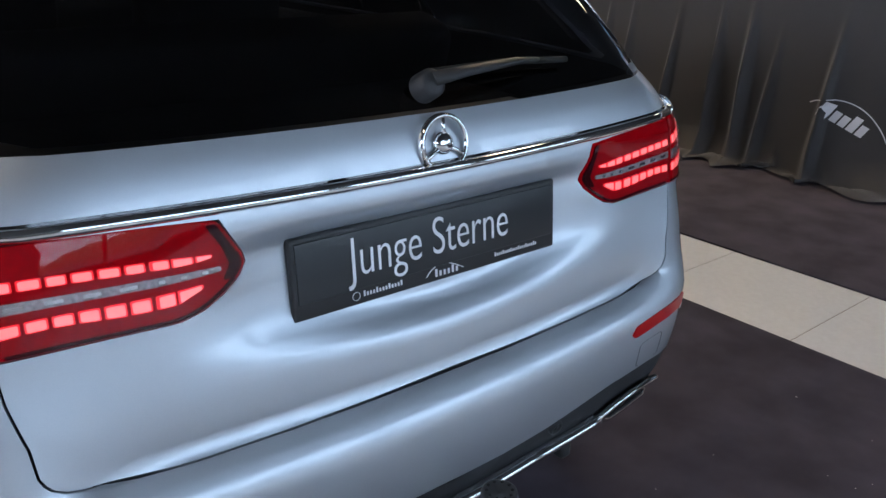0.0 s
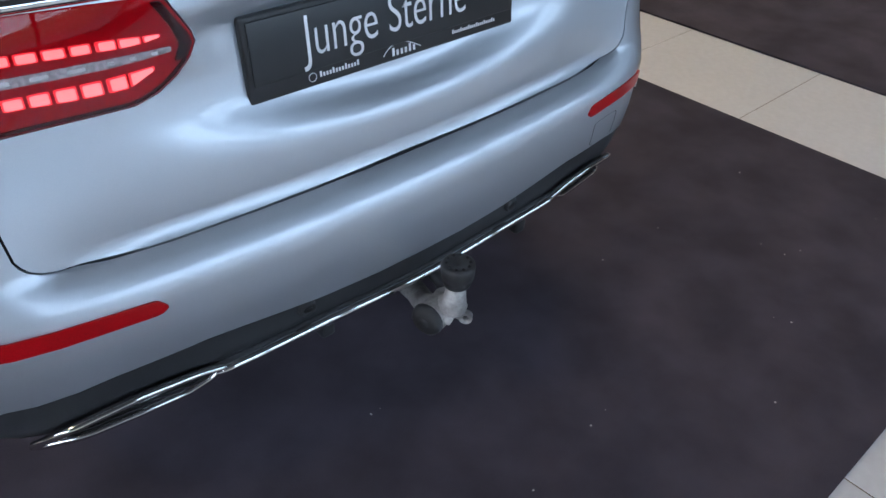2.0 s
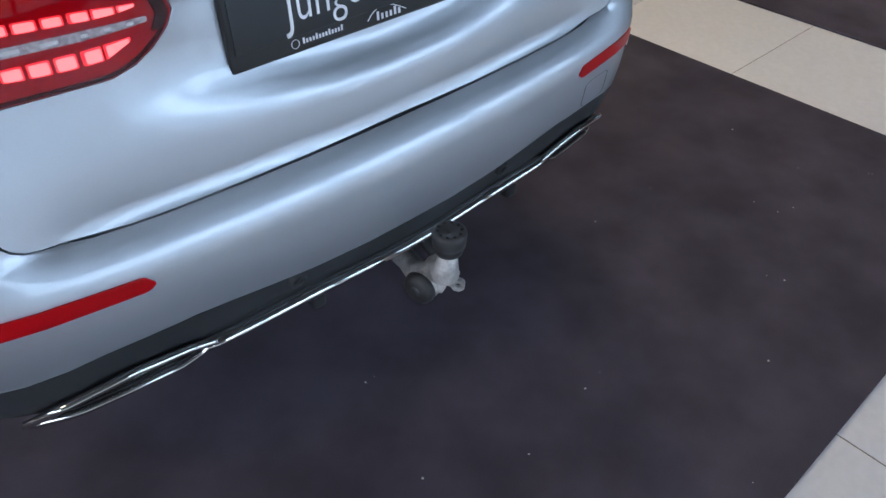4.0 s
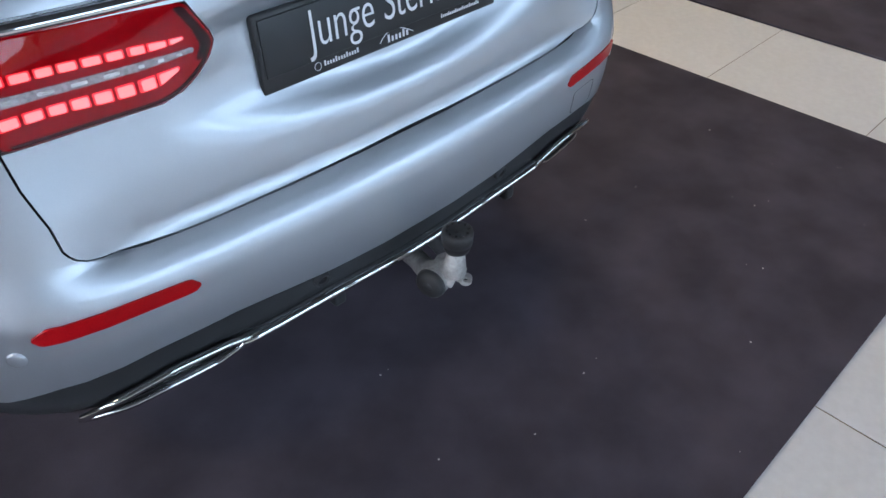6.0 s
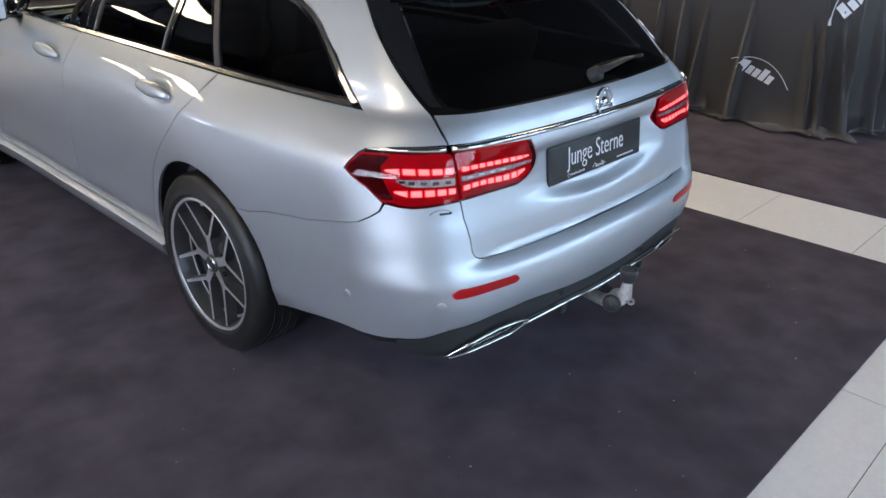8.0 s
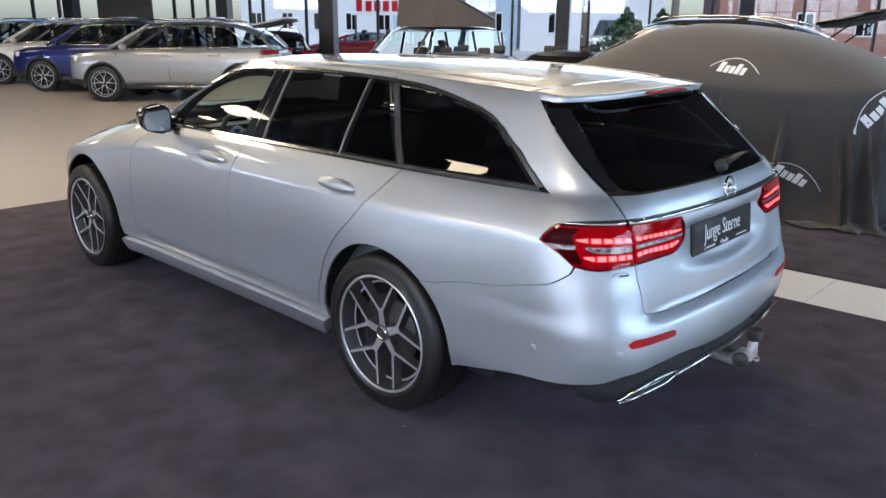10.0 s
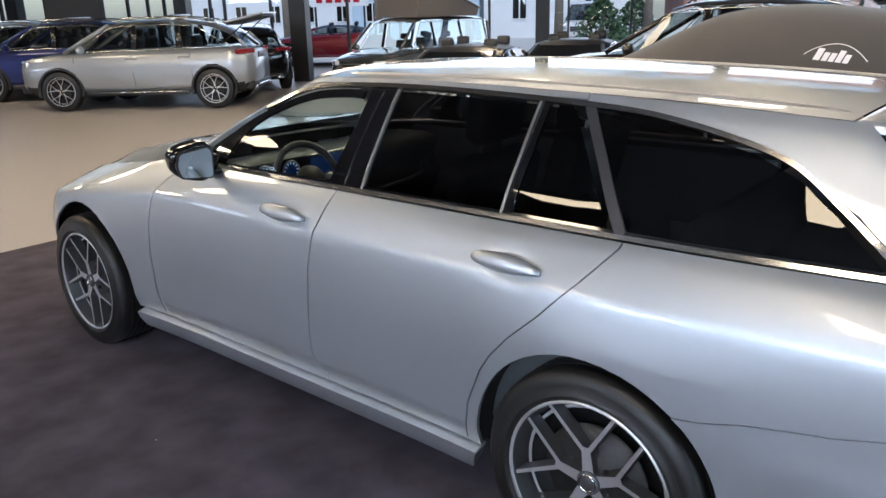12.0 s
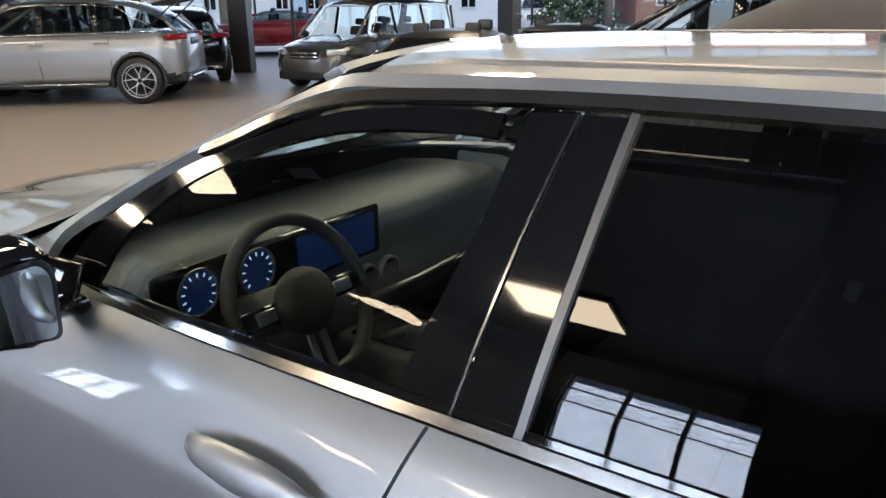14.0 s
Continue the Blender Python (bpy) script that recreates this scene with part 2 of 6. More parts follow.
def width(y, v):
    g = np.clip((v - .93) / .11, 0, 1)
    w = SIDE(v)
    w = w + .028 * (1 - g) * (np.exp(-((y - 1.15) / .42) ** 2) + np.exp(-((y - 4.09) / .42) ** 2)) * np.clip((1.0 - v) / .25, 0, 1)
    back = np.clip(1.25 - y, 0, 2)
    w = w - back ** 2 * (.022 + .055 * g) - np.clip(y - 3.7, 0, 2) ** 2 * .045 * (1 - g) - np.clip(y - 2.5, 0, 2) ** 2 * .055 * g
    dish = np.exp(-((v - .922) / .030) ** 2) * sum(np.exp(-((y - c) / .075) ** 4) for c in (1.452, 2.458))
    w = w - .011 * dish
    step = np.clip((v - .565) / .085, 0, 1)
    return w - .006 * step * step * (3 - 2 * step) * np.clip((.95 - y) / .35, 0, 1) * (1 - g)


def rear_at(x, v):
    bow = np.interp(v, [.2, .6, .66, .9, 1.04, 1.4], [.13, .12, .12, .13, .16, .17])
    rise = np.clip((v - .697 - .48 * x * x) / .048, 0, 1)
    fall = np.clip((.925 - v) / .045, 0, 1)
    niche = .034 * np.exp(-(np.abs(x) / .330) ** 10) * rise ** 2 * (3 - 2 * rise) * fall ** 2 * (3 - 2 * fall)
    k = np.clip((np.abs(x) - .50) / .20, 0, 1)
    k = k * k * (3 - 2 * k)
    return REAR(v) * (1 - k) + CORNER(v) * k + bow * x * x + niche


def front_at(x, v, high):
    return SCREEN(v) - .22 * x * x if high else FRONT(v) - .20 * x * x


def inside(x, y, v, high):
    """How far a point of the plan at level v lies inside the outline, its corners rounded."""
    a = width(y, v) - x
    k = np.interp(v, [.2, .6, .9, 1.04, 1.2, 1.4], [.24, .22, .24, .20, .13, .10])
    b = y - rear_at(x, v)
    c = front_at(x, v, high) - y
    kf = .10 if high else .38
    f = np.minimum(np.minimum(a, b), c)
    f = np.where((a < k) & (b < k), np.minimum(c, k - np.hypot(k - a, k - b)), f)
    return np.where((a < kf) & (c < kf), np.minimum(b, kf - np.hypot(kf - a, kf - c)), f)


def outline(s, v, high=False):
    """x (half width, positive) and y of the outline at s: from the middle of the tail (0) along the side to the middle of the nose."""
    s, v = np.broadcast_arrays(np.asarray(s, float), np.asarray(v, float))
    yf = 2.5 if high else YF
    s1, s2 = XS, XS + LC
    s3 = s2 + yf - YB
    s4 = s3 + LC
    px = np.where(s < s1, s, np.where(s > s4, s4 + XS - s, XS))
    py = np.where(s < s2, YB, np.where(s > s3, yf, YB + s - s2))
    th = np.where(s < s2, np.clip((s - s1) / LC, 0, 1), np.where(s > s3, 1 + np.clip((s - s3) / LC, 0, 1), 1)) * math.pi / 2
    dx, dy = np.sin(th), -np.cos(th)
    lo, hi = np.zeros_like(s), np.full_like(s, 1.6)
    for _ in range(26):
        mid = (lo + hi) / 2
        ok = inside(px + dx * mid, py + dy * mid, v, high) > 0
        lo, hi = np.where(ok, mid, lo), np.where(ok, hi, mid)
    return px + dx * lo, py + dy * lo


def roof_height(x, y):
    w = np.maximum(width(y, TOP), .3)
    return ROOF(y) + .026 * (1 - np.clip(np.abs(x) / w, 0, 1) ** 2.2)


def skin(s, v):
    """Points of the left half's skin (negative x). s is measured along the plan from the middle of the tail; v is the nominal height."""
    s, v = np.broadcast_arrays(np.asarray(s, float), np.asarray(v, float))
    sign = np.where(s < 0, 1.0, -1.0)
    s = np.abs(s)
    high = v > BELT + 1e-6
    x, y = np.empty(s.shape), np.empty(s.shape)
    for flag in (False, True):
        k = high == flag
        if k.any():
            x[k], y[k] = outline(s[k], v[k], flag)
    z = np.where(high, BELT + (v - BELT) / (TOP - BELT) * (roof_height(x, y) - BELT),
                 .15 + (v - .15) / (BELT - .15) * (np.where(y > 3.1, BONNET(y), BELT) - .15))
    return np.stack([sign * x, y, z], -1)


def skin_and_normal(s, v):
    s, v = np.broadcast_arrays(np.asarray(s, float), np.asarray(v, float))
    e = .004
    q = skin(np.stack([s, s + e, s - e, s, s]), np.stack([v, v, v, v + e, v - e]))
    n = np.cross(q[3] - q[4], q[1] - q[2])
    return q[0], n / np.linalg.norm(n, axis=-1, keepdims=True)


def s_of(y):
    """s on the flank at the length y."""
    return XS + LC + y - YB

S_LINES = [round(-.95 + .1 * k, 3) for k in range(5)] + [-.45, .45] + [round(sg * (.47 + .02 * k), 3) for k in range(20) for sg in (1, -1)] + \
          [round(-.4 + .1 * k, 3) for k in range(9)] + [round(.95 + .09 * k, 3) for k in range(50)] + [round(c + .018 * k, 3) for c in (1.452, 2.458) for k in range(15)]


def flat_panel(poly, ds=None, dv=.028):
    """A polygon of the (s, v) plane, cut into a net fine enough to follow the skin."""
    bm = bmesh.new()
    f = bm.faces.new([bm.verts.new((a, b, 0)) for a, b in poly])
    f.normal_update()
    if f.normal.z < 0:
        f.normal_flip()
    smin, smax = min(p[0] for p in poly), max(p[0] for p in poly)
    vmin, vmax = min(p[1] for p in poly), max(p[1] for p in poly)
    lines = S_LINES if ds is None else [smin + ds * k for k in range(1, int((smax - smin) / ds) + 1)]
    for c in lines:
        if smin + .002 < c < smax - .002:
            bmesh.ops.bisect_plane(bm, geom=bm.verts[:] + bm.edges[:] + bm.faces[:], dist=1e-5, plane_co=(c, 0, 0), plane_no=(1, 0, 0))
    c = (math.floor(vmin / dv) + 1) * dv
    while c < vmax - .002:
        bmesh.ops.bisect_plane(bm, geom=bm.verts[:] + bm.edges[:] + bm.faces[:], dist=1e-5, plane_co=(0, c, 0), plane_no=(0, 1, 0))
        c += dv
    return bm


def wrap(bm, off=0.0, thick=.012, mirror=False, place=None):
    """Lays a flat net onto the skin (or another surface), off metres proud of it, and folds its rim inwards."""
    uv = np.array([v.co[:2] for v in bm.verts])
    place = place or skin_and_normal
    p, n = place(uv[:, 0], uv[:, 1])
    rim = []
    if thick:
        for e in bm.edges:
            if len(e.link_faces) == 1:
                a, b = (x.index for x in e.verts)
                lo = e.link_loops[0]
                rim.append((lo.vert.index, lo.link_loop_next.vert.index))
    bm.verts.ensure_lookup_table()
    q = p + n * off
    for v, c in zip(bm.verts, q):
        v.co = c
    # the skin's parameters run against the outward side: turn the faces
    for f in bm.faces:
        f.normal_update()
    mean = np.mean([np.dot(f.normal, n[f.verts[0].index]) for f in bm.faces])
    if mean < 0:
        for f in bm.faces:
            f.normal_flip()
    for a, b in rim:
        w = [bm.verts.new(q[a]), bm.verts.new(q[b]), bm.verts.new(q[b] - n[b] * thick), bm.verts.new(q[a] - n[a] * thick)]
        bm.faces.new(w if mean < 0 else w[::-1])
    if mirror:
        for v in bm.verts:
            v.co.x = -v.co.x
        for f in bm.faces:
            f.normal_flip()
    return bm


def panel(name, poly, material, parent, off=0.0, thick=.012, mirror=False, label="", ds=None, dv=.028):
    bm = flat_panel(poly, ds, dv)
    bm.verts.index_update()
    return part(name, wrap(bm, off, thick, mirror), material, parent, label)


def ribbon(path, half, closed=False):
    """The outline of a band of the given half width along a path in the (s, v) plane; s is stretched in the corners, so keep bands narrow."""
    left, right = [], []
    for i, p in enumerate(path):
        a = Vector(path[max(i - 1, 0)])
        b = Vector(path[min(i + 1, len(path) - 1)])
        t = (b - a).normalized()
        n = Vector((-t.y, t.x)) * half
        left.append((p[0] + n.x, p[1] + n.y))
        right.append((p[0] - n.x, p[1] - n.y))
    return left + right[::-1]


def smooth_path(pts, n=8):
    """A Catmull-Rom line through points."""
    out = []
    p = [np.array(q, float) for q in pts]
    p = [2 * p[0] - p[1]] + p + [2 * p[-1] - p[-2]]
    for i in range(1, len(p) - 2):
        for k in range(n):
            t = k / n
            out.append(tuple(.5 * (2 * p[i] + (p[i + 1] - p[i - 1]) * t + (2 * p[i - 1] - 5 * p[i] + 4 * p[i + 1] - p[i + 2]) * t * t
                                   + (3 * p[i] - p[i - 1] - 3 * p[i + 1] + p[i + 2]) * t ** 3)))
    return out + [tuple(p[-2])]

# ---- the hall: floor, carpets, walls, ceiling, glazing ----
def structure(name, bm, material, label, category, smooth=False):
    return tagged(part(name, bm, material, None, label, smooth), label, category, kind="structure")


structure("ground", boxed(-90, 110, -90, 140, -.30, -.12), node_material("outdoor_paving", (.42, .42, .41), .85, grain=.3, scale=8, stain=.4, stain_scale=.4), "pale paving outside the hall", "ground")


def slab(z0, z1):
    """A slab over the hall's plan, cut along the slanting facade."""
    bm = bmesh.new()
    f = bm.faces.new([bm.verts.new((x, y, z0)) for x, y in ((-11, -9.4), (28.0, -9.4), (28.0, -1.75), (2.55, 40.0), (-11, 40.0))])
    g = bmesh.ops.extrude_face_region(bm, geom=[f])
    bmesh.ops.translate(bm, vec=(0, 0, z1 - z0), verts=[v for v in g["geom"] if isinstance(v, bmesh.types.BMVert)])
    bmesh.ops.recalc_face_normals(bm, faces=bm.faces)
    return bm


hall_floor = structure("floor", slab(-.12, -.012), HALLFLOOR, "polished warm grey showroom floor", "floor")


def carpet_piece(name, corners, z0, z1, label):
    bm = bmesh.new()
    f = bm.faces.new([bm.verts.new((x, y, z0)) for x, y in corners])
    g = bmesh.ops.extrude_face_region(bm, geom=[f])
    bmesh.ops.translate(bm, vec=(0, 0, z1 - z0), verts=[v for v in g["geom"] if isinstance(v, bmesh.types.BMVert)])
    bmesh.ops.recalc_face_normals(bm, faces=bm.faces)
    return structure(name, bm, CARPET, label, "carpet")


carpet = carpet_piece("carpet_main", ((-3.6, -.676), (1.780, -.678), (1.560, 6.26), (-3.6, 6.26)), -.008, 0, "charcoal needle-felt carpet under the silver car")
carpet_side = carpet_piece("carpet_side", ((2.560, -4.2), (8.2, -4.2), (8.2, 6.26), (2.160, 6.26)), -.008, .001, "charcoal carpet under the covered car")

# porcelain tiles round the carpets, each laid in a grout bed
structure("grout_bed", boxed(-6.64, 2.90, -3.95, -.60, -.0115, -.0105), GROUT, "brown grout bed of the tiled aisle", "floor")
structure("grout_strip", boxed(1.66, 2.90, -.60, 6.8, -.0115, -.0105), GROUT, "brown grout bed of the tiled strip", "floor")
tile_bm = boxed(-.594, .594, -.2965, .2965, -.0030, 0, .0010, 1)
tile0 = part("tile", tile_bm, TILE, hall_floor, smooth=False, m=pose(2.328, .600, -.0082))
for i in range(-6, 3):
    for j in range(-7, 11):
        x, y = .540 + 1.192 * i + .596, .302 + .596 * j + .298
        if (i, j) == (1, 0) or not (y < -.40 or 1.6 < x < 2.9) or x > 2.9 or y < -3.95:
            continue
        ob = new("tile", tile0.data)
        ob.parent = hall_floor
        ob.matrix_local = pose(x, y, -.0082)

# far glazed facade: a line through FAC, running along FDIR
FAC, FDIR = Vector((14.3, 20.4, 0)), Vector((-.52, .854, 0)).normalized()
FNOR = Vector((-FDIR.y, FDIR.x, 0)) * -1
FROT = math.degrees(math.atan2(FDIR.y, FDIR.x))


def on_facade(a, out=0.0, z=0.0):
    """The pose of a point a metres along the facade and out metres outside it; x runs along it, y outwards."""
    p = FAC + FDIR * a + FNOR * out
    return pose(p.x, p.y, z, 0, 0, FROT) @ pose(0, 0, 0, 0, 0, 180 if FNOR.dot(Vector((-FDIR.y, FDIR.x, 0))) < 0 else 0)


facade = thing("facade_window", "tall glazed facade with black steel mullions and transoms", "window", kind="structure")
COLUMNS = (-7.85, -13.25, 3.65, 9.57, -18.4, 17.0)
posts = [-23.74, -21.93, -20.12, -17.03, -15.0, -12.35, -10.5, -8.62, -6.19, -4.6, -3.2, -1.65, .9, 2.47, 2.96, 4.56, 5.14, 5.85, 8.84, 10.15, 10.5, 11.6, 13.2, 14.7, 16.25, 18.8, 20.6]
bm0 = boxed(-.035, .035, -.07, .07, 0, 5.6, .006, 1)
post0 = part("mullion", bm0, STEEL, facade, smooth=False, m=on_facade(posts[0]))
for a in posts[1:]:
    ob = new("mullion", post0.data)
    ob.parent = facade
    ob.matrix_local = on_facade(a)
for z in (.06, 2.95):
    part("transom", boxed(-25, 23, -.06, .06, z - .05, z + .05, .005, 1), STEEL, facade, smooth=False, m=on_facade(0))
pane = part("pane", boxed(-23, 25, -.006, .006, .1, 5.6), PANE, facade, smooth=False, m=on_facade(0))
pane.visible_shadow = False
col0 = tagged(part("column", boxed(-.21, .21, -.21, .21, 0, 5.6, .012, 2), STEEL, None, smooth=False, m=pose(10.75, 16.1, -.012, 0, 0, FROT)), "free-standing black steel column in the hall", "column", "facade columns", "structure")
for a in COLUMNS:
    ob = new("column", col0.data)
    ob.matrix_world = on_facade(a, -.55)
    tagged(ob, "black steel column at the glazing", "column", "facade columns", "structure")
# dark closed bay high above the parked row
structure("wall_bay", (lambda b: (bmesh.ops.transform(b, matrix=on_facade(7.45, -.5), verts=b.verts), b)[1])(boxed(-.97, .97, -.15, .15, .0, 5.6, .01)), node_material("brown_grey_panel", (.10, .085, .075), .6, grain=.2, scale=40), "brown-grey closed wall panel between windows", "wall")

structure("ceiling", slab(5.6, 5.9), CEILING, "dark ceiling of the hall", "ceiling")


def wall_with_windows(name, length, openings, z0, z1, height=5.6, thick=.3):
    """A wall along x from 0, its face at y = 0, with openings (start, end) from z0 to z1 cut through."""
    bm = bmesh.new()
    x = 0.0
    for a, b in openings:
        box(bm, x, a, -thick, 0, 0, height)
        box(bm, a, b, -thick, 0, 0, z0)
        box(bm, a, b, -thick, 0, z1, height)
        x = b
    box(bm, x, length, -thick, 0, 0, height)
    return bm


def glazing(name, m, openings, z0, z1, step, rows, label):
    win = thing(name, label, "window", m, kind="structure")
    for a, b in openings:
        n = max(1, round((b - a) / step))
        for k in range(n + 1):
            x = a + (b - a) * k / n
            part("mullion", boxed(x - .035, x + .035, -.16, -.08, z0, z1), STEEL, win, smooth=False)
        for k in range(rows + 1):
            z = z0 + (z1 - z0) * k / rows
            part("transom", boxed(a, b, -.155, -.085, z - .03, z + .03), STEEL, win, smooth=False)
        q = part("pane", boxed(a, b, -.125, -.115, z0, z1), PANE, win, smooth=False)
        q.visible_shadow = False
    return win


back_open = [(8.6, 14.6), (15.2, 19.2), (19.8, 26.4)]
flank_open = [(18.8, 24.2), (33.6, 36.45), (38.2, 47.2)]
wb = wall_with_windows("wall_back", 38.8, back_open, .5, 4.3)
m = pose(-11, -9.1, 0)
bmesh.ops.transform(wb, matrix=m, verts=wb.verts)
structure("wall_back", wb, PLASTER, "pale plaster wall with window openings", "wall")
glazing("window_1", m, back_open, .5, 4.3, 1.5, 2, "steel-framed window in the wall behind")
wf = wall_with_windows("wall_flank", 49.4, flank_open, 2.38, 4.3)
m = pose(-10.7, 40, 0, 0, 0, -90)
bmesh.ops.transform(wf, matrix=m, verts=wf.verts)
structure("wall_flank", wf, DARKWALL, "dark panelled wall along the flank of the hall", "wall")
glazing("window_2", m, flank_open, 2.38, 4.3, 1.0, 3, "gridded steel window in the flank wall")
structure("wall_end", boxed(-10.7, 2.5, 39.7, 40, 0, 5.6), PLASTER, "pale plaster end wall", "wall")
structure("wall_side", boxed(27.5, 27.8, -9.1, -1.5, 0, 5.6), PLASTER, "pale plaster wall beyond the covered car", "wall")

# ceiling lamps: warm panels; the last four are added only to brighten the floor
lamp0 = None
for i, (x, y) in enumerate([(-6.8, 5.25), (-4.0, .45), (-4.7, 10.7), (-9.2, 9.2), (3.9, 1.9), (3.3, 3.6), (1.6, 14.2), (10.4, 9.4), (.4, 20.5), (-1.0, 11), (4.5, 11), (4.5, 5), (9, 4), (-6.2, 15), (2, 18), (.3, 6.6), (2.6, 7.8), (5.8, 7.4), (-1.8, 8.0)]):
    if lamp0 is None:
        lamp0 = thing("ceiling_light", "warm white rectangular ceiling panel light", "ceiling light", pose(x, y, 4.6), "ceiling lights")
        part("frame", boxed(-.46, .46, -.66, .66, .0, .10, .01), STEEL, lamp0, smooth=False)
        part("diffuser", boxed(-.42, .42, -.62, .62, -.03, -.004), LAMP, lamp0, smooth=False)
        part("hanger", boxed(-.02, .02, -.02, .02, .10, 1.0), STEEL, lamp0, smooth=False)
    else:
        copy_thing(lamp0, pose(x, y, 4.6))

# specks of lint on the carpet
rl = random.Random(11)
lint_bm = bmesh.new()
for k in range(110):
    c = Vector((rl.uniform(-3.5, 1.6), rl.choice((rl.uniform(-.65, .1), rl.uniform(-.65, 4))), .0012))
    if abs(c.x) < .8 and c.y > .1:
        continue
    q = .0015 + .0035 * rl.random() ** 3
    lint_bm.faces.new([lint_bm.verts.new(c + Vector((q * math.cos(a) * rl.uniform(.5, 1.3), q * math.sin(a) * rl.uniform(.5, 1.3), 0))) for a in (0, 1.2, 2.5, 3.7, 5.0)])
tagged(part("lint", lint_bm, node_material("pale_lint", (.45, .43, .42), .9), None, smooth=False), "small pale specks of lint on the carpet", "lint", kind="stuff")

# ---- the silver estate car ----
car = thing("estate_car", "silver-blue metallic estate car with dark windows parked on charcoal carpet", "car")
WR, WF, HUB = (1.281, .335, .392), (4.19, .368, .425), .336
WFV = .49

bump_top = [(1.0275, .630), (.957, .638), (.742, .6925), (.682, .7245), (.647, .7495), (.632, .770), (.620, .790), (.6145, .8135)]
bump_low = [(0, .415), (.10, .416), (.22, .422), (.36, .436), (.42, .440), (.490, .437), (.545, .424), (.5755, .396), (.62, .384), (.687, .368), (.78, .333), (.885, .298)]
half = [(0, .6165), (.43, .6147), (.4550, .6151), (.4741, .6162), (.4883, .6184), (.4997, .6228), (.5076, .6295), (.5128, .6384), (.5159, .6486), (.5178, .660), (.5196, .700), (.5260, .760), (.5290, .8095), (.540, .8095), (.565, .8035), (.583, .8010), (.6004, .8060)] + bump_top[::-1] + \
    arc(WR[0], WR[1], WR[2], 130, 186, 9)[1:] + bump_low[::-1][:-1]
whole = half + [(0, .415)] + [(-a, b) for a, b in half[::-1]][:-1]
bumper = panel("rear_bumper", [p for p in whole if not (p == (0, .415))], PAINT, car, dv=.014)
dif = [(0, .408), (.10, .409), (.22, .415), (.36, .429), (.42, .433), (.490, .430), (.545, .417), (.5755, .389), (.605, .376), (.60, .33), (.56, .285), (.40, .262), (0, .262)]
diffuser = panel("diffuser", dif + [(-a, b) for a, b in dif[1:-1]][::-1], TRIM, car, off=-.004, label="dark grey plastic lower apron")

# tailgate
lamp_in = [(.4855, .8135), (.4300, .8147), (.3975, .8243), (.3695, .8400), (.3430, .8595), (.3307, .8766), (.3342, .8900), (.3510, .9190), (.3625, .9420)]
gate = [(0, .6182), (.43, .6164), (.4550, .6167), (.4740, .6178), (.4880, .6200), (.4990, .6242), (.5065, .6305), (.5115, .6390), (.5145, .6490), (.5165, .660), (.5182, .700), (.5246, .760), (.5274, .8115)] + lamp_in + [(.5330, .950), (.5385, .995), (.5430, 1.038), (0, 1.038)]
tailgate = panel("tailgate", gate + [(-a, b) for a, b in gate[1:-1]][::-1], PAINT, car, dv=.014)


def lamp(side, rows, outer):
    sg = 1 if side == "left" else -1
    name = "tail_light"
    poly = [(.5296, .8120), (.5400, .8120), (.5649, .8060), (.5827, .8035), (.6004, .8085), (.6170, .8190), (.6355, .8590), (.6508, .8790), (.6630, .8985), (.6580, .9150), (.6410, .9460), (.6245, .9478), (.58, .948), (.5362, .947)] if outer \
        else [(.5262, .8145), (.4855, .8160), (.4301, .8172), (.3988, .8265), (.3714, .8420), (.3453, .8611), (.3335, .8766), (.3368, .8893), (.3534, .9177), (.3652, .9394), (.4076, .9440), (.4926, .947), (.5325, .947)]
    holder = panel(name, [(sg * a, b) for a, b in rounded(poly, .003 if outer else .006)], RED, car, off=.001, label="lit red tail light with segmented light bars")
    if outer:
        tip = [(.6190, .826), (.6340, .860), (.6495, .8805), (.6610, .8985), (.6562, .914), (.640, .942), (.606, .943), (.618, .918), (.616, .885), (.610, .852), (.604, .826)]
        panel("dark_lens_tip", [(sg * a, b) for a, b in rounded(tip, .006)], REDDARK, holder, off=.0028, thick=.003, label="dark red outer end of the lens")
        rim = [(.5330, .8155), (.5649, .8095), (.5827, .8070), (.6000, .8120), (.6120, .8200)]
    else:
        tip = [(.3500, .8610), (.3385, .8766), (.3410, .8880), (.3565, .9140), (.3690, .9370), (.3830, .9370), (.3640, .9050), (.3560, .8800), (.3680, .8600)]
        panel("dark_lens_tip", [(sg * a, b) for a, b in rounded(tip, .004)], REDDARK, holder, off=.0028, thick=.003, label="dark red inner end of the lens")
        rim = [(.5220, .8180), (.4855, .8195), (.4320, .8208), (.4010, .8300), (.3740, .8455), (.3520, .8610)]
    panel("lens_rib", [(sg * x, y) for x, y in ribbon(smooth_path(rim, 4), .0022)], REDDARK, holder, off=.0030, thick=.002)
    cover = panel("lens_cover", [(sg * a, b) for a, b in rounded(poly, .003 if outer else .006)], COVER, holder, off=.0078, thick=0, label="clear glossy lens cover")
    cover.visible_shadow = False
    return holder


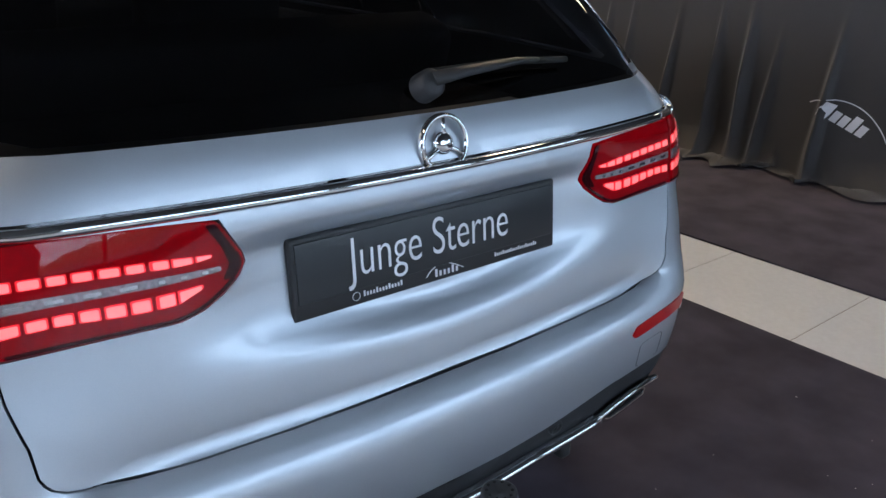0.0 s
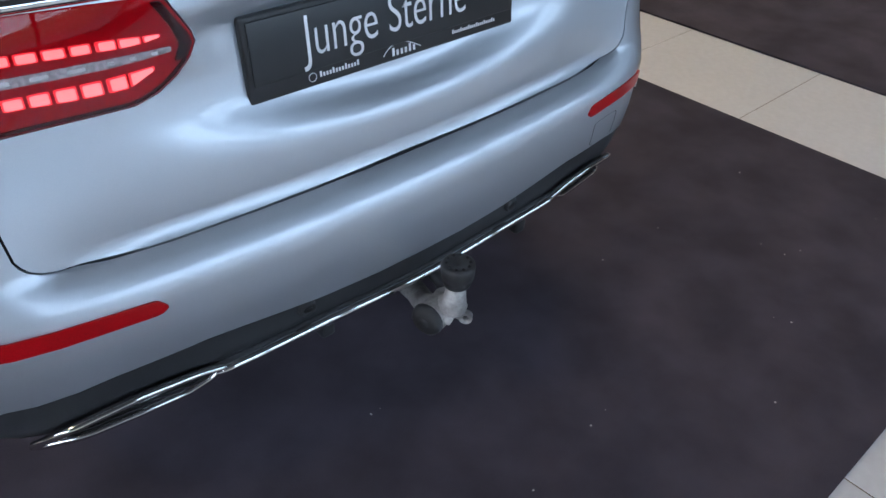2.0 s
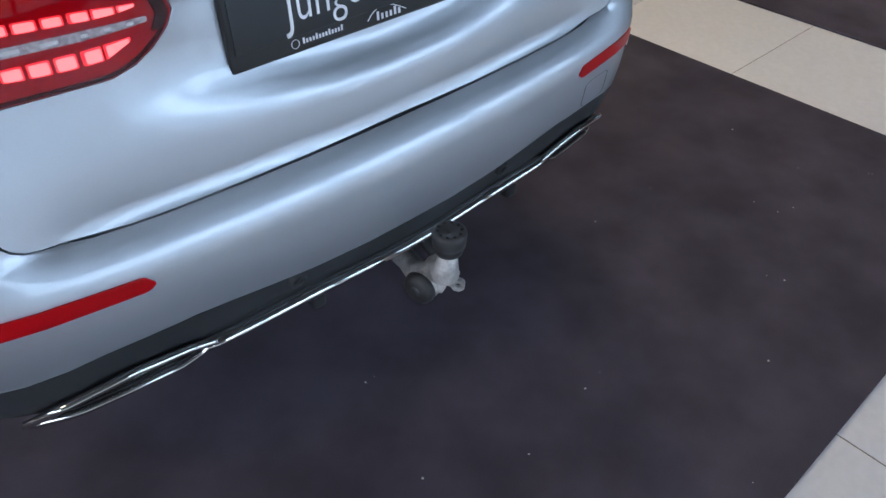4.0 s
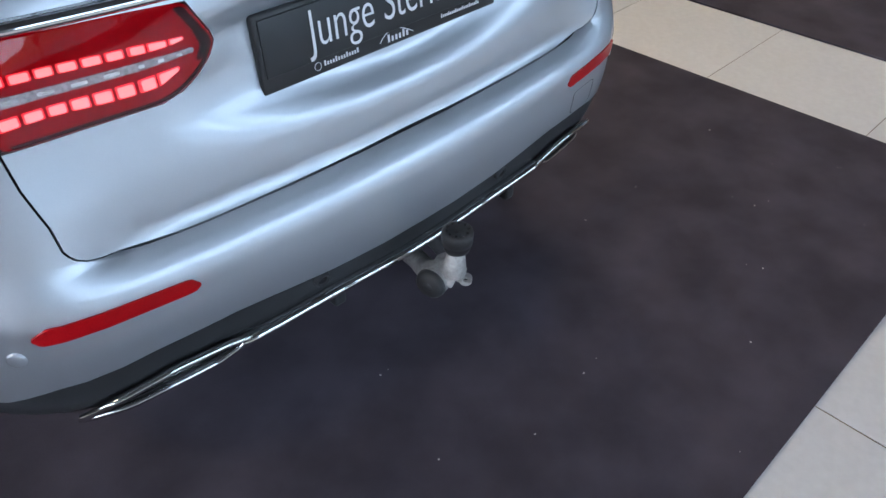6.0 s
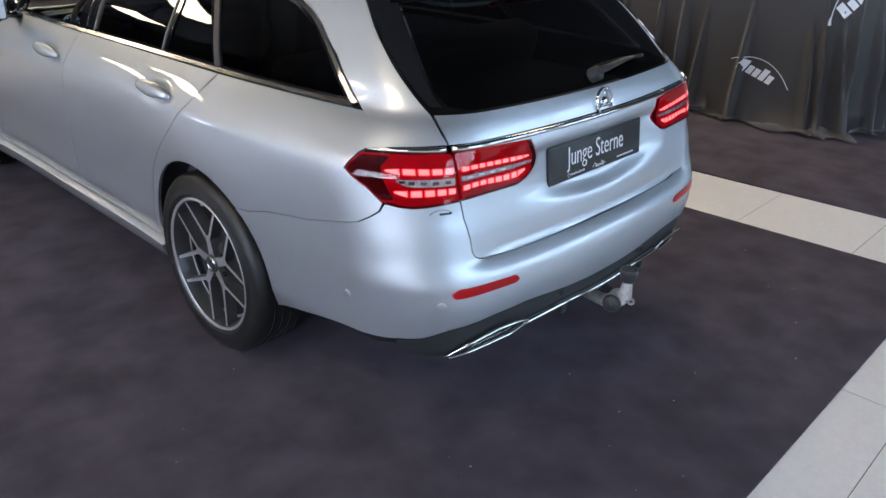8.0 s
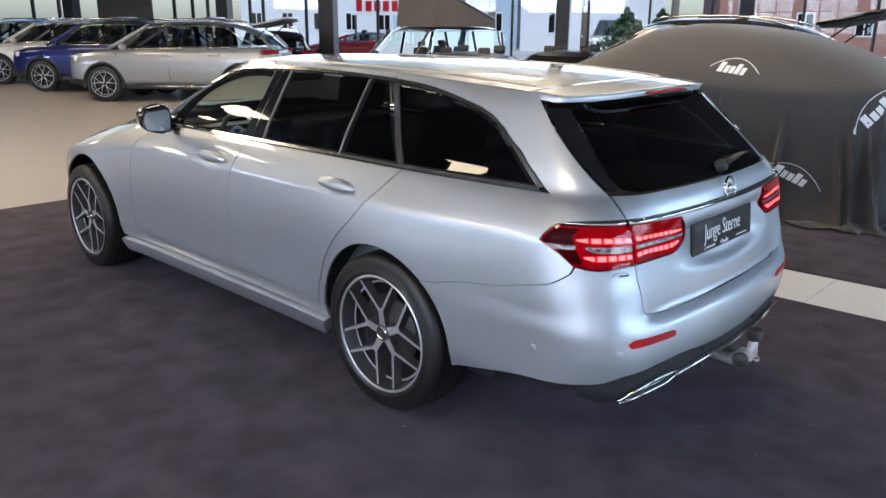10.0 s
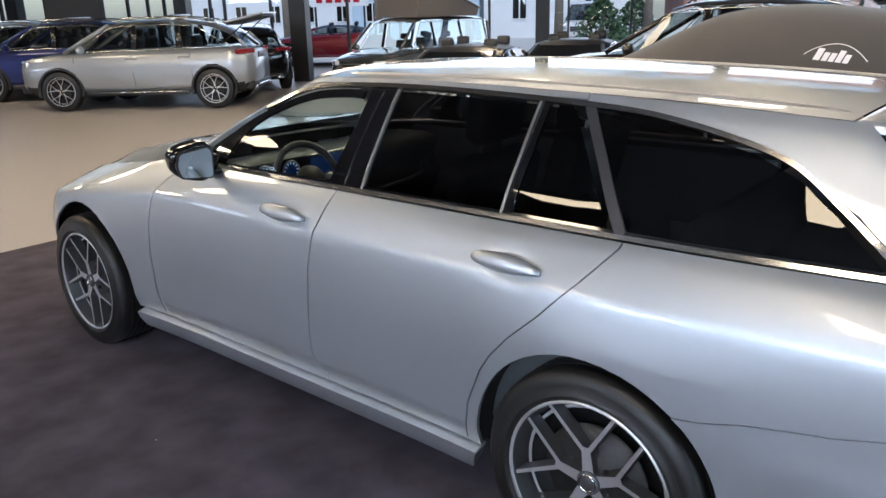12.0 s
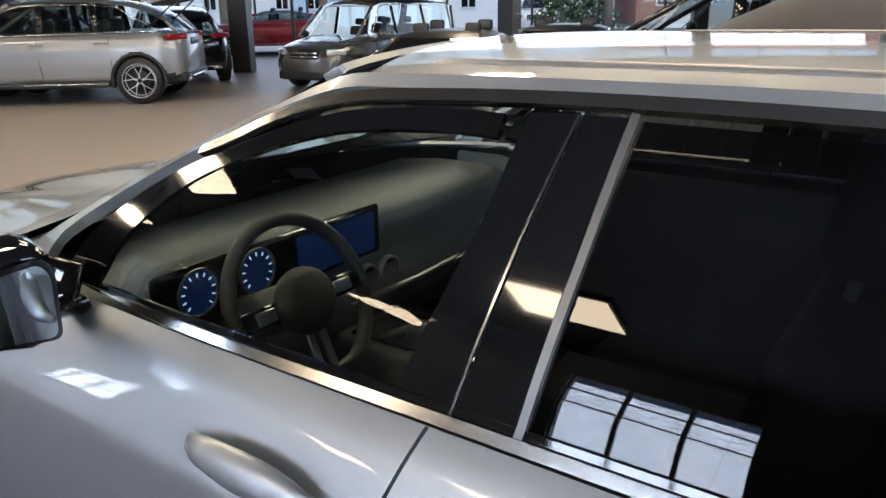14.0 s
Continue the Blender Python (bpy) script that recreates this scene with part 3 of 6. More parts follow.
def led_rows(holder, sg, outer):
    """Two rows of lit blocks with a frosted strip between them; rows: (cuts, centre line, half height)."""
    if outer:
        upper = ([.5345, .5470, .5618, .5773, .5950, .6150], curve([(.53, .9015), (.56, .9030), (.58, .9045), (.62, .9070)]), curve([(.53, .0080), (.58, .0090), (.597, .0085), (.615, .0015)]))
        lower = ([.5330, .5440, .5571, .5712, .5870, .6055], curve([(.53, .8452), (.56, .8455), (.59, .8450), (.61, .8540)]), curve([(.53, .0085), (.57, .0100), (.588, .0098), (.6055, .0018)]))
        line, lh = [(.5345, .8720), (.550, .8722), (.565, .8728), (.580, .8740), (.592, .8765), (.601, .8820)], (.0100, .0102, .0104, .0104, .0080, .0030)
    else:
        upper = ([.5262, .5135, .5010, .4900, .4780, .4655, .4540, .4320, .4020, .3780], curve([(.37, .8975), (.40, .8957), (.435, .8965), (.46, .8980), (.49, .9005), (.53, .9020)]), curve([(.378, .0015), (.402, .0042), (.435, .0060), (.50, .0062), (.53, .0068)]))
        lower = ([.5250, .5130, .5010, .4895, .4777, .4655, .4535, .4300, .3935], curve([(.39, .8600), (.43, .8497), (.46, .8485), (.50, .8510), (.53, .8470)]), curve([(.3935, .0020), (.43, .0092), (.465, .0090), (.50, .0072), (.53, .0080)]))
        line, lh = [(.5255, .8760), (.500, .8765), (.475, .8760), (.450, .8757), (.410, .8765), (.370, .8778)], (.0070, .0060, .0058, .0057, .0048, .0034)
    for cuts, mid, hh in (upper, lower):
        for a, b in zip(cuts, cuts[1:]):
            a, b = sorted((a, b))
            g = .0005 + .03 * (b - a)
            for nm, gap, k, mt, o in (("light_block", g, 1.0, LED, .0030), ("light_core", g + .07 * (b - a), .80, LEDCORE, .0042)):
                p, q = a + gap, b - gap
                poly = [(p, float(mid(p) - k * hh(p))), (q, float(mid(q) - k * hh(q))), (q, float(mid(q) + k * hh(q))), (p, float(mid(p) + k * hh(p)))]
                pc = panel(nm, [(sg * x, y) for x, y in rounded(poly, .0018, 3)], mt, holder if mt is LED else block, off=o, thick=.002)
                if mt is LED:
                    block = pc
    # frosted strip with clear cells along it
    up = [(x, y + h) for (x, y), h in zip(line, lh)]
    lo = [(x, y - h) for (x, y), h in zip(line, lh)]
    strip = panel("reversing_strip", [(sg * x, y) for x, y in rounded(up + lo[::-1], .0015, 2)], CLEARBAR, holder, off=.0040, thick=.003, label="frosted clear reversing strip")
    n = 5 if outer else 7
    for k in range(n):
        t = (k + .6) / (n + .4) * (len(line) - 1)
        i, f = int(t), t - int(t)
        x = line[i][0] + (line[min(i + 1, len(line) - 1)][0] - line[i][0]) * f
        y = line[i][1] + (line[min(i + 1, len(line) - 1)][1] - line[i][1]) * f
        w, h = (.0034 if outer else .0042), lh[i] * .42
        panel("clear_cell", [(sg * u, v) for u, v in rounded([(x - w, y - h), (x + w, y - h), (x + w, y + h), (x - w, y + h)], .001, 2)], CHROME, strip, off=.0052, thick=.001)


for sg, side in ((1, "left"), (-1, "right")):
    for outer in (True, False):
        led_rows(lamp(side, 2, outer), sg, outer)

# moulding over the lamps: a rounded chrome bar in a black groove, thinning out over the outer lamps
for a, b, n in ((-.5355, .5355, 36), (.5415, .636, 10), (-.5415, -.636, 10)):
    ts = np.linspace(0, 1, n + 1)
    s_, taper = a + (b - a) * ts, (np.ones(n + 1) if n > 20 else 1 - .8 * ts ** 2.5)
    groove = [(s, .9585 + .0105 * k - (.004 if n < 20 else 0) * t) for s, k, t in zip(s_, taper, ts)] + [(s, .9485) for s in s_[::-1]]
    base = panel("moulding", groove, GLOSS, car, off=.001, thick=.012, label="gloss black groove over the tail lights")
    c, nn = skin_and_normal(s_, .9572 - .005 * (1 - taper))
    part("chrome_strip", tube(c + nn * .006, [.0088 * float(k) for k in taper], 12), CHROME, base, "rounded chrome strip")

# quarter panels, doors, wings, sills, both sides
quarter = [(1.0250, .6335), (.957, .6408), (.742, .695), (.682, .727), (.648, .752), (.634, .772), (.6225, .7915), (.6175, .8160), (.6372, .8580), (.6528, .8778), (.6655, .8985), (.6600, .9165), (.6440, .9480),
           (.632, .9575), (.60, .966), (.5375, .970), (.5425, .997), (.5470, 1.038), (.553, 1.06), (.590, 1.2), (.622, 1.32), (.648, 1.398), (1.455, 1.398), (1.455, 1.378), (1.2, 1.362), (.94, 1.317),
           (.80, 1.255), (.712, 1.180), (.668, 1.10), (.640, 1.034), (1.2335, 1.034), (1.2375, 1.019), (1.3130, .932), (1.4295, .811), (1.5325, .7175), (1.5975, .645), (1.6425, .580), (1.7005, .447), (1.7195, .330), (1.7215, .292)] + \
    arc(WR[0], WR[1], WR[2], -6.4, 129.0, 18)
rear_door = [(1.2385, 1.034), (1.2425, 1.019), (1.3180, .932), (1.4345, .811), (1.5375, .7175), (1.6025, .645), (1.6475, .580), (1.7055, .447), (1.7245, .330), (1.7265, .292)] + \
    [(2.410, .292), (2.428, .335), (2.466, .410), (2.464, .500), (2.424, .760), (2.383, .905), (2.343, 1.034)]
front_door = [(2.3485, 1.034), (2.3885, .905), (2.4295, .760), (2.4695, .500), (2.4715, .410), (2.4335, .335), (2.4155, .292), (3.525, .295), (3.553, .45), (3.540, .62), (3.508, .77), (3.445, .925), (3.36, 1.00), (3.20, 1.034)]
wing = [(3.211, 1.036), (3.3665, 1.005), (3.4515, .928), (3.5145, .77), (3.5465, .62), (3.5595, .45), (3.5335, .295), (3.765, .295)] + \
    [(WF[0] + WF[2] * math.cos(radians(a)), WF[1] + WFV * math.sin(radians(a))) for a in range(188, 10, -11)] + [(4.615, .48), (4.72, .60), (4.80, .80), (4.85, 1.035)]
nose = [(4.60, .30), (4.60, .475), (4.725, .595), (4.805, .80), (4.855, 1.035), (5.40, 1.035), (5.40, .22), (4.75, .22)]
sill = rounded([(1.668, .283), (1.71, .205), (3.75, .205), (3.755, .285), (3.53, .287), (2.44, .284)], .012)
rail_side = smooth_path([(1.4575, 1.391), (2.0, 1.392), (2.45, 1.392), (2.62, 1.389), (2.74, 1.365), (2.83, 1.315), (2.872, 1.25), (2.893, 1.15), (2.895, 1.045)], 4)
fglass = [(2.415, 1.050), (2.35, 1.25), (2.325, 1.363), (2.43, 1.367), (2.58, 1.358), (2.72, 1.334), (2.80, 1.295), (2.845, 1.25), (2.868, 1.155), (2.87, 1.050)]
belt = [(.66, 1.043), (1.0, 1.044), (1.6, 1.045), (2.2, 1.044), (2.6, 1.043), (2.86, 1.043)]
upper = smooth_path([(.655, 1.048), (.69, 1.12), (.735, 1.185), (.82, 1.255), (.95, 1.309), (1.2, 1.355), (1.46, 1.370), (1.8, 1.376), (2.2, 1.379), (2.45, 1.376), (2.60, 1.367), (2.74, 1.340), (2.83, 1.285)], 5)
for mir in (False, True):
    panel("quarter_panel", quarter, PAINT, car, mirror=mir, dv=.014)
    panel("rear_door", rear_door, PAINT, car, mirror=mir, dv=.014)
    panel("front_door", front_door, PAINT, car, mirror=mir, dv=.014)
    panel("front_wing", wing, PAINT, car, mirror=mir)
    panel("front_bumper", nose, PAINT, car, mirror=mir)
    panel("sill", sill, PAINT, car, off=.034, thick=.06, mirror=mir)
    panel("roof_side", ribbon(rail_side, .0085), PAINT, car, off=.001, thick=.02, mirror=mir)
    panes = [("door_window", fglass, GLASS), ("rear_window", [(2.228, 1.054), (2.182, 1.366), (1.618, 1.360), (1.650, 1.055)], PRIVACY),
             ("small_window", [(1.610, 1.055), (1.572, 1.358), (1.482, 1.355), (1.290, 1.055)], PRIVACY),
             ("quarter_window", rounded([(1.232, 1.055), (1.428, 1.355), (1.2, 1.341), (.96, 1.296), (.835, 1.243), (.752, 1.175), (.705, 1.105), (.680, 1.055)], .012), PRIVACY)]
    for nm, poly, mt in panes:
        g = panel(nm, poly, mt, car, off=-.006, thick=0, mirror=mir, label="dark privacy glass" if mt is PRIVACY else "clear side glass")
        g.visible_shadow = False
    frame_line = smooth_path([(2.858, 1.056), (2.855, 1.155), (2.836, 1.235), (2.795, 1.282), (2.715, 1.318), (2.58, 1.343), (2.43, 1.352), (2.35, 1.350)], 4)
    panel("window_frame", ribbon(frame_line, .013), GLOSS, car, off=-.003, thick=.01, mirror=mir, label="gloss black door frame")
    panel("door_post", [(2.405, 1.052), (2.34, 1.25), (2.315, 1.366), (2.255, 1.367), (2.285, 1.25), (2.325, 1.052)], GLOSS, car, off=-.002, thick=.01, mirror=mir)
    panel("door_post", [(2.318, 1.052), (2.278, 1.25), (2.249, 1.367), (2.192, 1.367), (2.213, 1.25), (2.238, 1.052)], GLOSS, car, off=-.002, thick=.01, mirror=mir)
    panel("window_bar", ribbon([(2.233, 1.050), (2.208, 1.22), (2.187, 1.370)], .0052), BAR, car, off=.002, mirror=mir)
    panel("window_bar", ribbon([(1.642, 1.050), (1.622, 1.22), (1.606, 1.366)], .0052), BAR, car, off=.002, mirror=mir)
    panel("window_bar", ribbon([(1.620, 1.050), (1.598, 1.22), (1.582, 1.366)], .011), GLOSS, car, off=-.001, mirror=mir)
    panel("window_bar", ribbon([(1.250, 1.050), (1.349, 1.22), (1.442, 1.370)], .015), DARKBAR, car, off=.001, mirror=mir)
    panel("post_trim", ribbon([(2.3215, 1.050), (2.2815, 1.25), (2.252, 1.366)], .0016), POLISHED, car, off=.001, thick=.003, mirror=mir, label="thin bright seam trim between the doors")
    panel("belt_strip", ribbon(belt, .0068), POLISHED, car, off=.006, thick=.014, mirror=mir, label="satin aluminium window-line strip")
    panel("window_trim", ribbon(upper, .0066), POLISHED, car, off=.006, thick=.014, mirror=mir, label="satin aluminium window surround")
    panel("window_seal", ribbon([(a, b + .0125) for a, b in belt], .004), GLOSS, car, off=.001, mirror=mir)

# rear glass, side fins and roof
rg = [(0, 1.046), (.40, 1.047), (.495, 1.050), (.522, 1.066), (.533, 1.11), (.535, 1.2), (.53, 1.352), (0, 1.352)]
rear_glass = panel("tailgate_window", rg + [(-a, b) for a, b in rg[1:-1]][::-1], PRIVACY, car, off=-.004, thick=0, label="dark tailgate glass")
rear_glass.visible_shadow = False
for mir in (False, True):
    panel("window_fin", [(.530, 1.062), (.546, 1.064), (.583, 1.2), (.614, 1.32), (.622, 1.352), (.536, 1.352), (.541, 1.2), (.538, 1.11)], GLOSS, car, mirror=mir, label="gloss black fin beside the tailgate glass")


def roof_part(y0, y1, inset=0.0, nx=29, ny=30):
    """A piece of roof between two lengths that depend on the place across it."""
    u, t = np.meshgrid(np.linspace(-1, 1, nx), np.linspace(0, 1, ny))
    y = y0(u) + (y1(u) - y0(u)) * t
    w = np.where(y > .75, outline(s_of(np.clip(y, .75, 2.5)), TOP, True)[0], width(y, TOP)) - inset
    return grid_mesh(np.stack([u * w, y, roof_height(np.abs(u * w), y)], -1))


roof = part("roof", roof_part(lambda u: .640 + .03 * u * u, lambda u: 2.62 - .14 * u * u), PAINT, car)
sp = roof_part(lambda u: .405 + .10 * u ** 4 + .03 * u * u, lambda u: .632 + .03 * u * u, ny=10, inset=-.002)
e = [x for x in sp.edges if len(x.link_faces) == 1]
low = bmesh.ops.extrude_edge_only(sp, edges=e)
for v in [x for x in low["geom"] if isinstance(x, bmesh.types.BMVert)]:
    v.co.z -= .022
    v.co.y += .012
spoiler = part("roof_spoiler", sp, PAINT, car, label="body-coloured roof spoiler")
part("spoiler_base", grid_mesh(np.array([[(x, .43 + .25 * x * x + .18 * t, float(roof_height(abs(x), .45)) - .024 - .012 * t) for x in np.linspace(-.5, .5, 15)] for t in (0, 1)])), GLOSS, car)
part("brake_light", tube([(x, .402 + .12 * x * x, float(roof_height(abs(x), .41)) - .010) for x in np.linspace(-.16, .16, 9)], .007, 8), node_material("unlit_red_brake_lens", (.30, .01, .015), .2, coat=1), spoiler, "red high brake light")
for sx in (1, -1):
    def rail_at(y):
        return Vector((sx * (float(width(y, TOP)) - .092), y, float(roof_height(float(width(y, TOP)) - .092, y)) - .007))
    ys = np.linspace(.72, 2.42, 18)
    path = [rail_at(ys[0]) - Vector((0, .05, .018))] + [rail_at(y) for y in ys] + [rail_at(ys[-1]) + Vector((0, .05, -.018))]
    rail = part("roof_rail", tube(path, .0135, 10, 1.0), RAIL, car, label="satin aluminium roof rail")

# windscreen, bonnet, cowl
screen_poly = [(2.905, 1.05), (2.90, 1.16), (2.885, 1.26), (2.86, 1.33), (2.82, 1.385), (3.45, 1.385), (3.45, 1.05)]
for mir in (False, True):
    g = panel("windscreen", screen_poly, GLASS, car, off=-.005, thick=0, mirror=mir)
    g.visible_shadow = False
    panel("roof_header", [(2.80, 1.388), (3.45, 1.388), (3.45, 1.399), (2.76, 1.399)], PAINT, car, mirror=mir)
pts = np.zeros((26, 25, 3))
for i, y in enumerate(np.linspace(3.33, 4.80, 26)):
    for j, u in enumerate(np.linspace(-1, 1, 25)):
        sx = float(outline(s_of(min(y, 4.45)), 1.035)[0]) - max(0, y - 4.45) ** 2 * 1.2
        pts[i, j] = (u * sx, y - .20 * (u * sx) ** 2 * (y - 3.3) / 1.5 + (.10 * u * u if y < 3.4 else 0), float(BONNET(y)) - .004 + (.075 * (1 - abs(u) ** 2.4) + .012 * math.exp(-((abs(u) - .62) / .10) ** 2)) * min(1, (4.92 - y) / .5))
part("bonnet", grid_mesh(pts), PAINT, car)
part("cowl", grid_mesh(np.array([[(x, 3.36 - .2 * x * x + t * .14, 1.05 - .03 * t + .02 * (1 - (x / .75) ** 2)) for x in np.linspace(-.74, .74, 15)] for t in (0, 1)])), TRIM, car)

# inner shell that closes the seams, wheel wells and floor pan
S0, V0 = np.arange(-5.39, 5.40, .07), np.array([.20, .26, .34, .44, .54, .63, .71, .79, .87, .95, 1.03])
bm = bmesh.new()
SS, VV = np.meshgrid(S0, V0)
P, N = skin_and_normal(SS, VV)
Q = P - N * .016
vs = [[bm.verts.new(Q[i, j]) for j in range(len(S0))] for i in range(len(V0))]
for i in range(len(V0) - 1):
    for j in range(len(S0) - 1):
        s, v = abs(S0[j] + .035), (V0[i] + V0[i + 1]) / 2
        if math.hypot(s - WR[0], v - WR[1]) < WR[2] + .05 or math.hypot(s - WF[0], (v - WF[1]) * .87) < WF[2] + .05 or v < .27 or v < .36 and s > .5:
            continue
        bm.faces.new((vs[i][j], vs[i][j + 1], vs[i + 1][j + 1], vs[i + 1][j]))
loose = [v for v in bm.verts if not v.link_faces]
bmesh.ops.delete(bm, geom=loose, context="VERTS")
part("inner_shell", bm, SHELL, car)
part("floor_pan", boxed(-.70, .70, .70, 4.5, .20, .26, .02), SHELL, car)
for (cs, cv, r) in (WR, WF):
    for sx in (1, -1):
        cz = min(cv, .34)
        angles = np.linspace(-.10, math.pi + .10, 24)
        edge = [float(outline(s_of(min(max(cs - .10 + r * math.cos(a), .76), 4.44)), max(.16, cz + r * math.sin(a)))[0]) - .013 for a in angles]
        pts = np.array([[(sx * (e if x is None else x), cs - .10 + rr * math.cos(a), cz + rr * math.sin(a)) for a, e in zip(angles, edge)] for x, rr in ((None, r + .004), (.80, r + .012), (.55, r + .012))])
        part("wheel_arch_liner", grid_mesh(pts), SHELL, car)
        part("wheel_well_wall", boxed(min(sx * .55, sx * .54), max(sx * .55, sx * .54), cs - .10 - r, cs - .10 + r, .2, cv + r), SHELL, car)


# wheels
def wheel_spokes(n, r_out, r_hub, twin, face):
    bm = bmesh.new()
    for k in range(n):
        a = 2 * math.pi * k / n + math.pi / 2

        def bar(p0, p1, w0, w1, x0, x1):
            d = Vector((0, p1[0] - p0[0], p1[1] - p0[1])).normalized()
            q = Vector((0, -d.z, d.y))
            ring = []
            for (p, w, x) in ((p0, w0, x0), (p1, w1, x1)):
                c = Vector((0, p[0], p[1]))
                ring.append([bm.verts.new(c + q * w * 1.12 + Vector((x - .042, 0, 0))), bm.verts.new(c + q * w * .72 + Vector((x, 0, 0))),
                             bm.verts.new(c - q * w * .72 + Vector((x, 0, 0))), bm.verts.new(c - q * w * 1.12 + Vector((x - .042, 0, 0)))])
            for i in range(3):
                bm.faces.new((ring[0][i], ring[1][i], ring[1][i + 1], ring[0][i + 1])).material_index = int(i != 1)
        fork = .112
        f = (fork * math.cos(a), fork * math.sin(a))
        bar((r_hub * .6 * math.cos(a), r_hub * .6 * math.sin(a)), f, .025, .019, face - .006, face - .003)
        for sgn in (1, -1):
            b = a + sgn * twin
            root = (fork * .90 * math.cos(a + sgn * .08), fork * .90 * math.sin(a + sgn * .08))
            bar(root, (r_out * math.cos(b), r_out * math.sin(b)), .0098, .0078, face - .003, face + .008)
    bmesh.ops.recalc_face_normals(bm, faces=bm.faces)
    return bm


def make_wheel(parent, m, r=.347, rim_r=.262, w=.245, n=5, twin=.43, tread=True, dark=RIMDARK, spoke=RIM):
    """A wheel whose outer face looks along +x, centred on its hub."""
    hub = thing("wheel", "", "")
    for k in ("label", "category"):
        if k in hub:
            del hub[k]
    hub.parent = parent
    hub.matrix_local = m
    h = w / 2
    tyre = lathe([(h - .012, rim_r - .012), (h - .001, rim_r + .003), (h + .005, rim_r + .010), (h + .005, rim_r + .014), (h + .001, rim_r + .018), (h + .001, r - .042), (h - .003, r - .024), (h - .012, r - .010), (h - .024, r - .002), (h - .040, r), (0, r + .001),
                  (-h + .035, r), (-h + .01, r - .01), (-h, r - .04), (-h, rim_r)], 56)
    t = part("tyre", tyre, RUBBER, hub)
    if tread:
        for x in (-.055, -.018, .018, .055):
            part("tread_groove", lathe([(x - .004, r - .002), (x - .003, r + .0022), (x + .003, r + .0022), (x + .004, r - .002)], 56), SHELL, t)
    part("rim", lathe([(h - .006, rim_r - .002), (h + .001, rim_r - .006), (h - .006, rim_r - .014)], 56), RIM, hub, "machined alloy rim")
    part("rim_well", lathe([(h - .006, rim_r - .014), (h - .03, rim_r - .020), (h - .08, rim_r - .03), (-h + .02, rim_r - .035)], 56), dark, hub)
    arms = part("spokes", wheel_spokes(n, rim_r - .012, .05, twin, h - .022), spoke, hub, "machined alloy spokes with grey flanks", smooth=False)
    arms.data.materials.append(dark)
    # inner barrel edge, its highlight put in as a thin ring of bright alloy
    part("barrel_edge_glint", lathe([(h - .060, rim_r - .036), (h - .057, rim_r - .040), (h - .060, rim_r - .047)], 48), spoke, hub)
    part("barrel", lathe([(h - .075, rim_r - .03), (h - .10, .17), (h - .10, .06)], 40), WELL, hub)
    part("brake_disc", lathe([(h - .070, .165), (h - .062, .160), (h - .062, .085), (h - .05, .07), (h - .05, .0)], 40), BRAKE, hub, "grey brake disc")
    part("hub_cap", lathe([(h - .035, .038), (h - .024, .036), (h - .019, .032), (h - .019, 0)], 24), dark, hub, "round hub cap")
    part("cap_ring", lathe([(h - .020, .030), (h - .016, .028), (h - .016, .025), (h - .020, .023)], 24), CHROME, hub)
    for k in range(5):
        a = 2 * math.pi * (k + .5) / 5
        part("wheel_bolt", (lambda b: (bmesh.ops.translate(b, vec=(0, .062 * math.cos(a), .062 * math.sin(a)), verts=b.verts), b)[1])(lathe([(h - .045, .010), (h - .035, .009), (h - .035, 0)], 8)), SHELL, hub)
    return hub


for y, tilt in ((1.162, 6), (4.09, 8)):
    make_wheel(car, pose(-.790, y, HUB, 0, 0, 180) @ pose(0, 0, 0, tilt, 0, 0))
    make_wheel(car, pose(.790, y, HUB) @ pose(0, 0, 0, tilt, 0, 0))

# ---- details of the estate car ----
def text_mesh(body, size, depth=.001):
    cu = bpy.data.curves.new("lettering", "FONT")
    cu.offset = -.0007
    cu.body, cu.size, cu.extrude, cu.align_x, cu.align_y = body, size, depth, "CENTER", "CENTER"
    ob = new("lettering", cu)
    bpy.context.view_layer.update()
    me = bpy.data.meshes.new_from_object(ob.evaluated_get(bpy.context.evaluated_depsgraph_get()))
    bm = bmesh.new()
    bm.from_mesh(me)
    bpy.data.objects.remove(ob)
    bpy.data.meshes.remove(me)
    bpy.data.curves.remove(cu)
    return bm


def moved(bm, m):
    bmesh.ops.transform(bm, matrix=m, verts=bm.verts)
    return bm


# plate, as thick as a holder, tilted with the tailgate; its own x to the right, y up, z out of the face
PL = pose(0, .1135, .827, 90, 0, 0) @ pose(0, 0, 0, -5.5, 0, 0)
plate = part("plate_holder", moved(boxed(-.268, .268, -.0635, .0635, -.014, .004, .005, 3), PL), node_material("black_plate_holder", (.012, .012, .013), .35, grain=.2, scale=200), car, "black plate holder with white words")
part("plate", moved(boxed(-.259, .259, -.0375, .0545, .0035, .0062, .0012, 2), PL), PLATEBLACK, plate)
words = text_mesh("Junge Sterne", .062)
part("lettering", moved(words, PL @ pose(-.010, .0115, .0068) @ Matrix.Diagonal((1.03, 1.46, 1, 1))), PRINT, plate, "white lettering", smooth=False)


def bars(name, x0, x1, y, h, count, gap, z, parent, m):
    bm = bmesh.new()
    w = (x1 - x0) / count
    for k in range(count):
        hh = h * (1.25 if k % 4 == 0 else .85)
        box(bm, x0 + w * k + gap, x0 + w * (k + 1) - gap, y - h * .42, y - h * .42 + hh, z, z + .0008)
    return part(name, moved(bm, m), PRINT, parent, smooth=False)


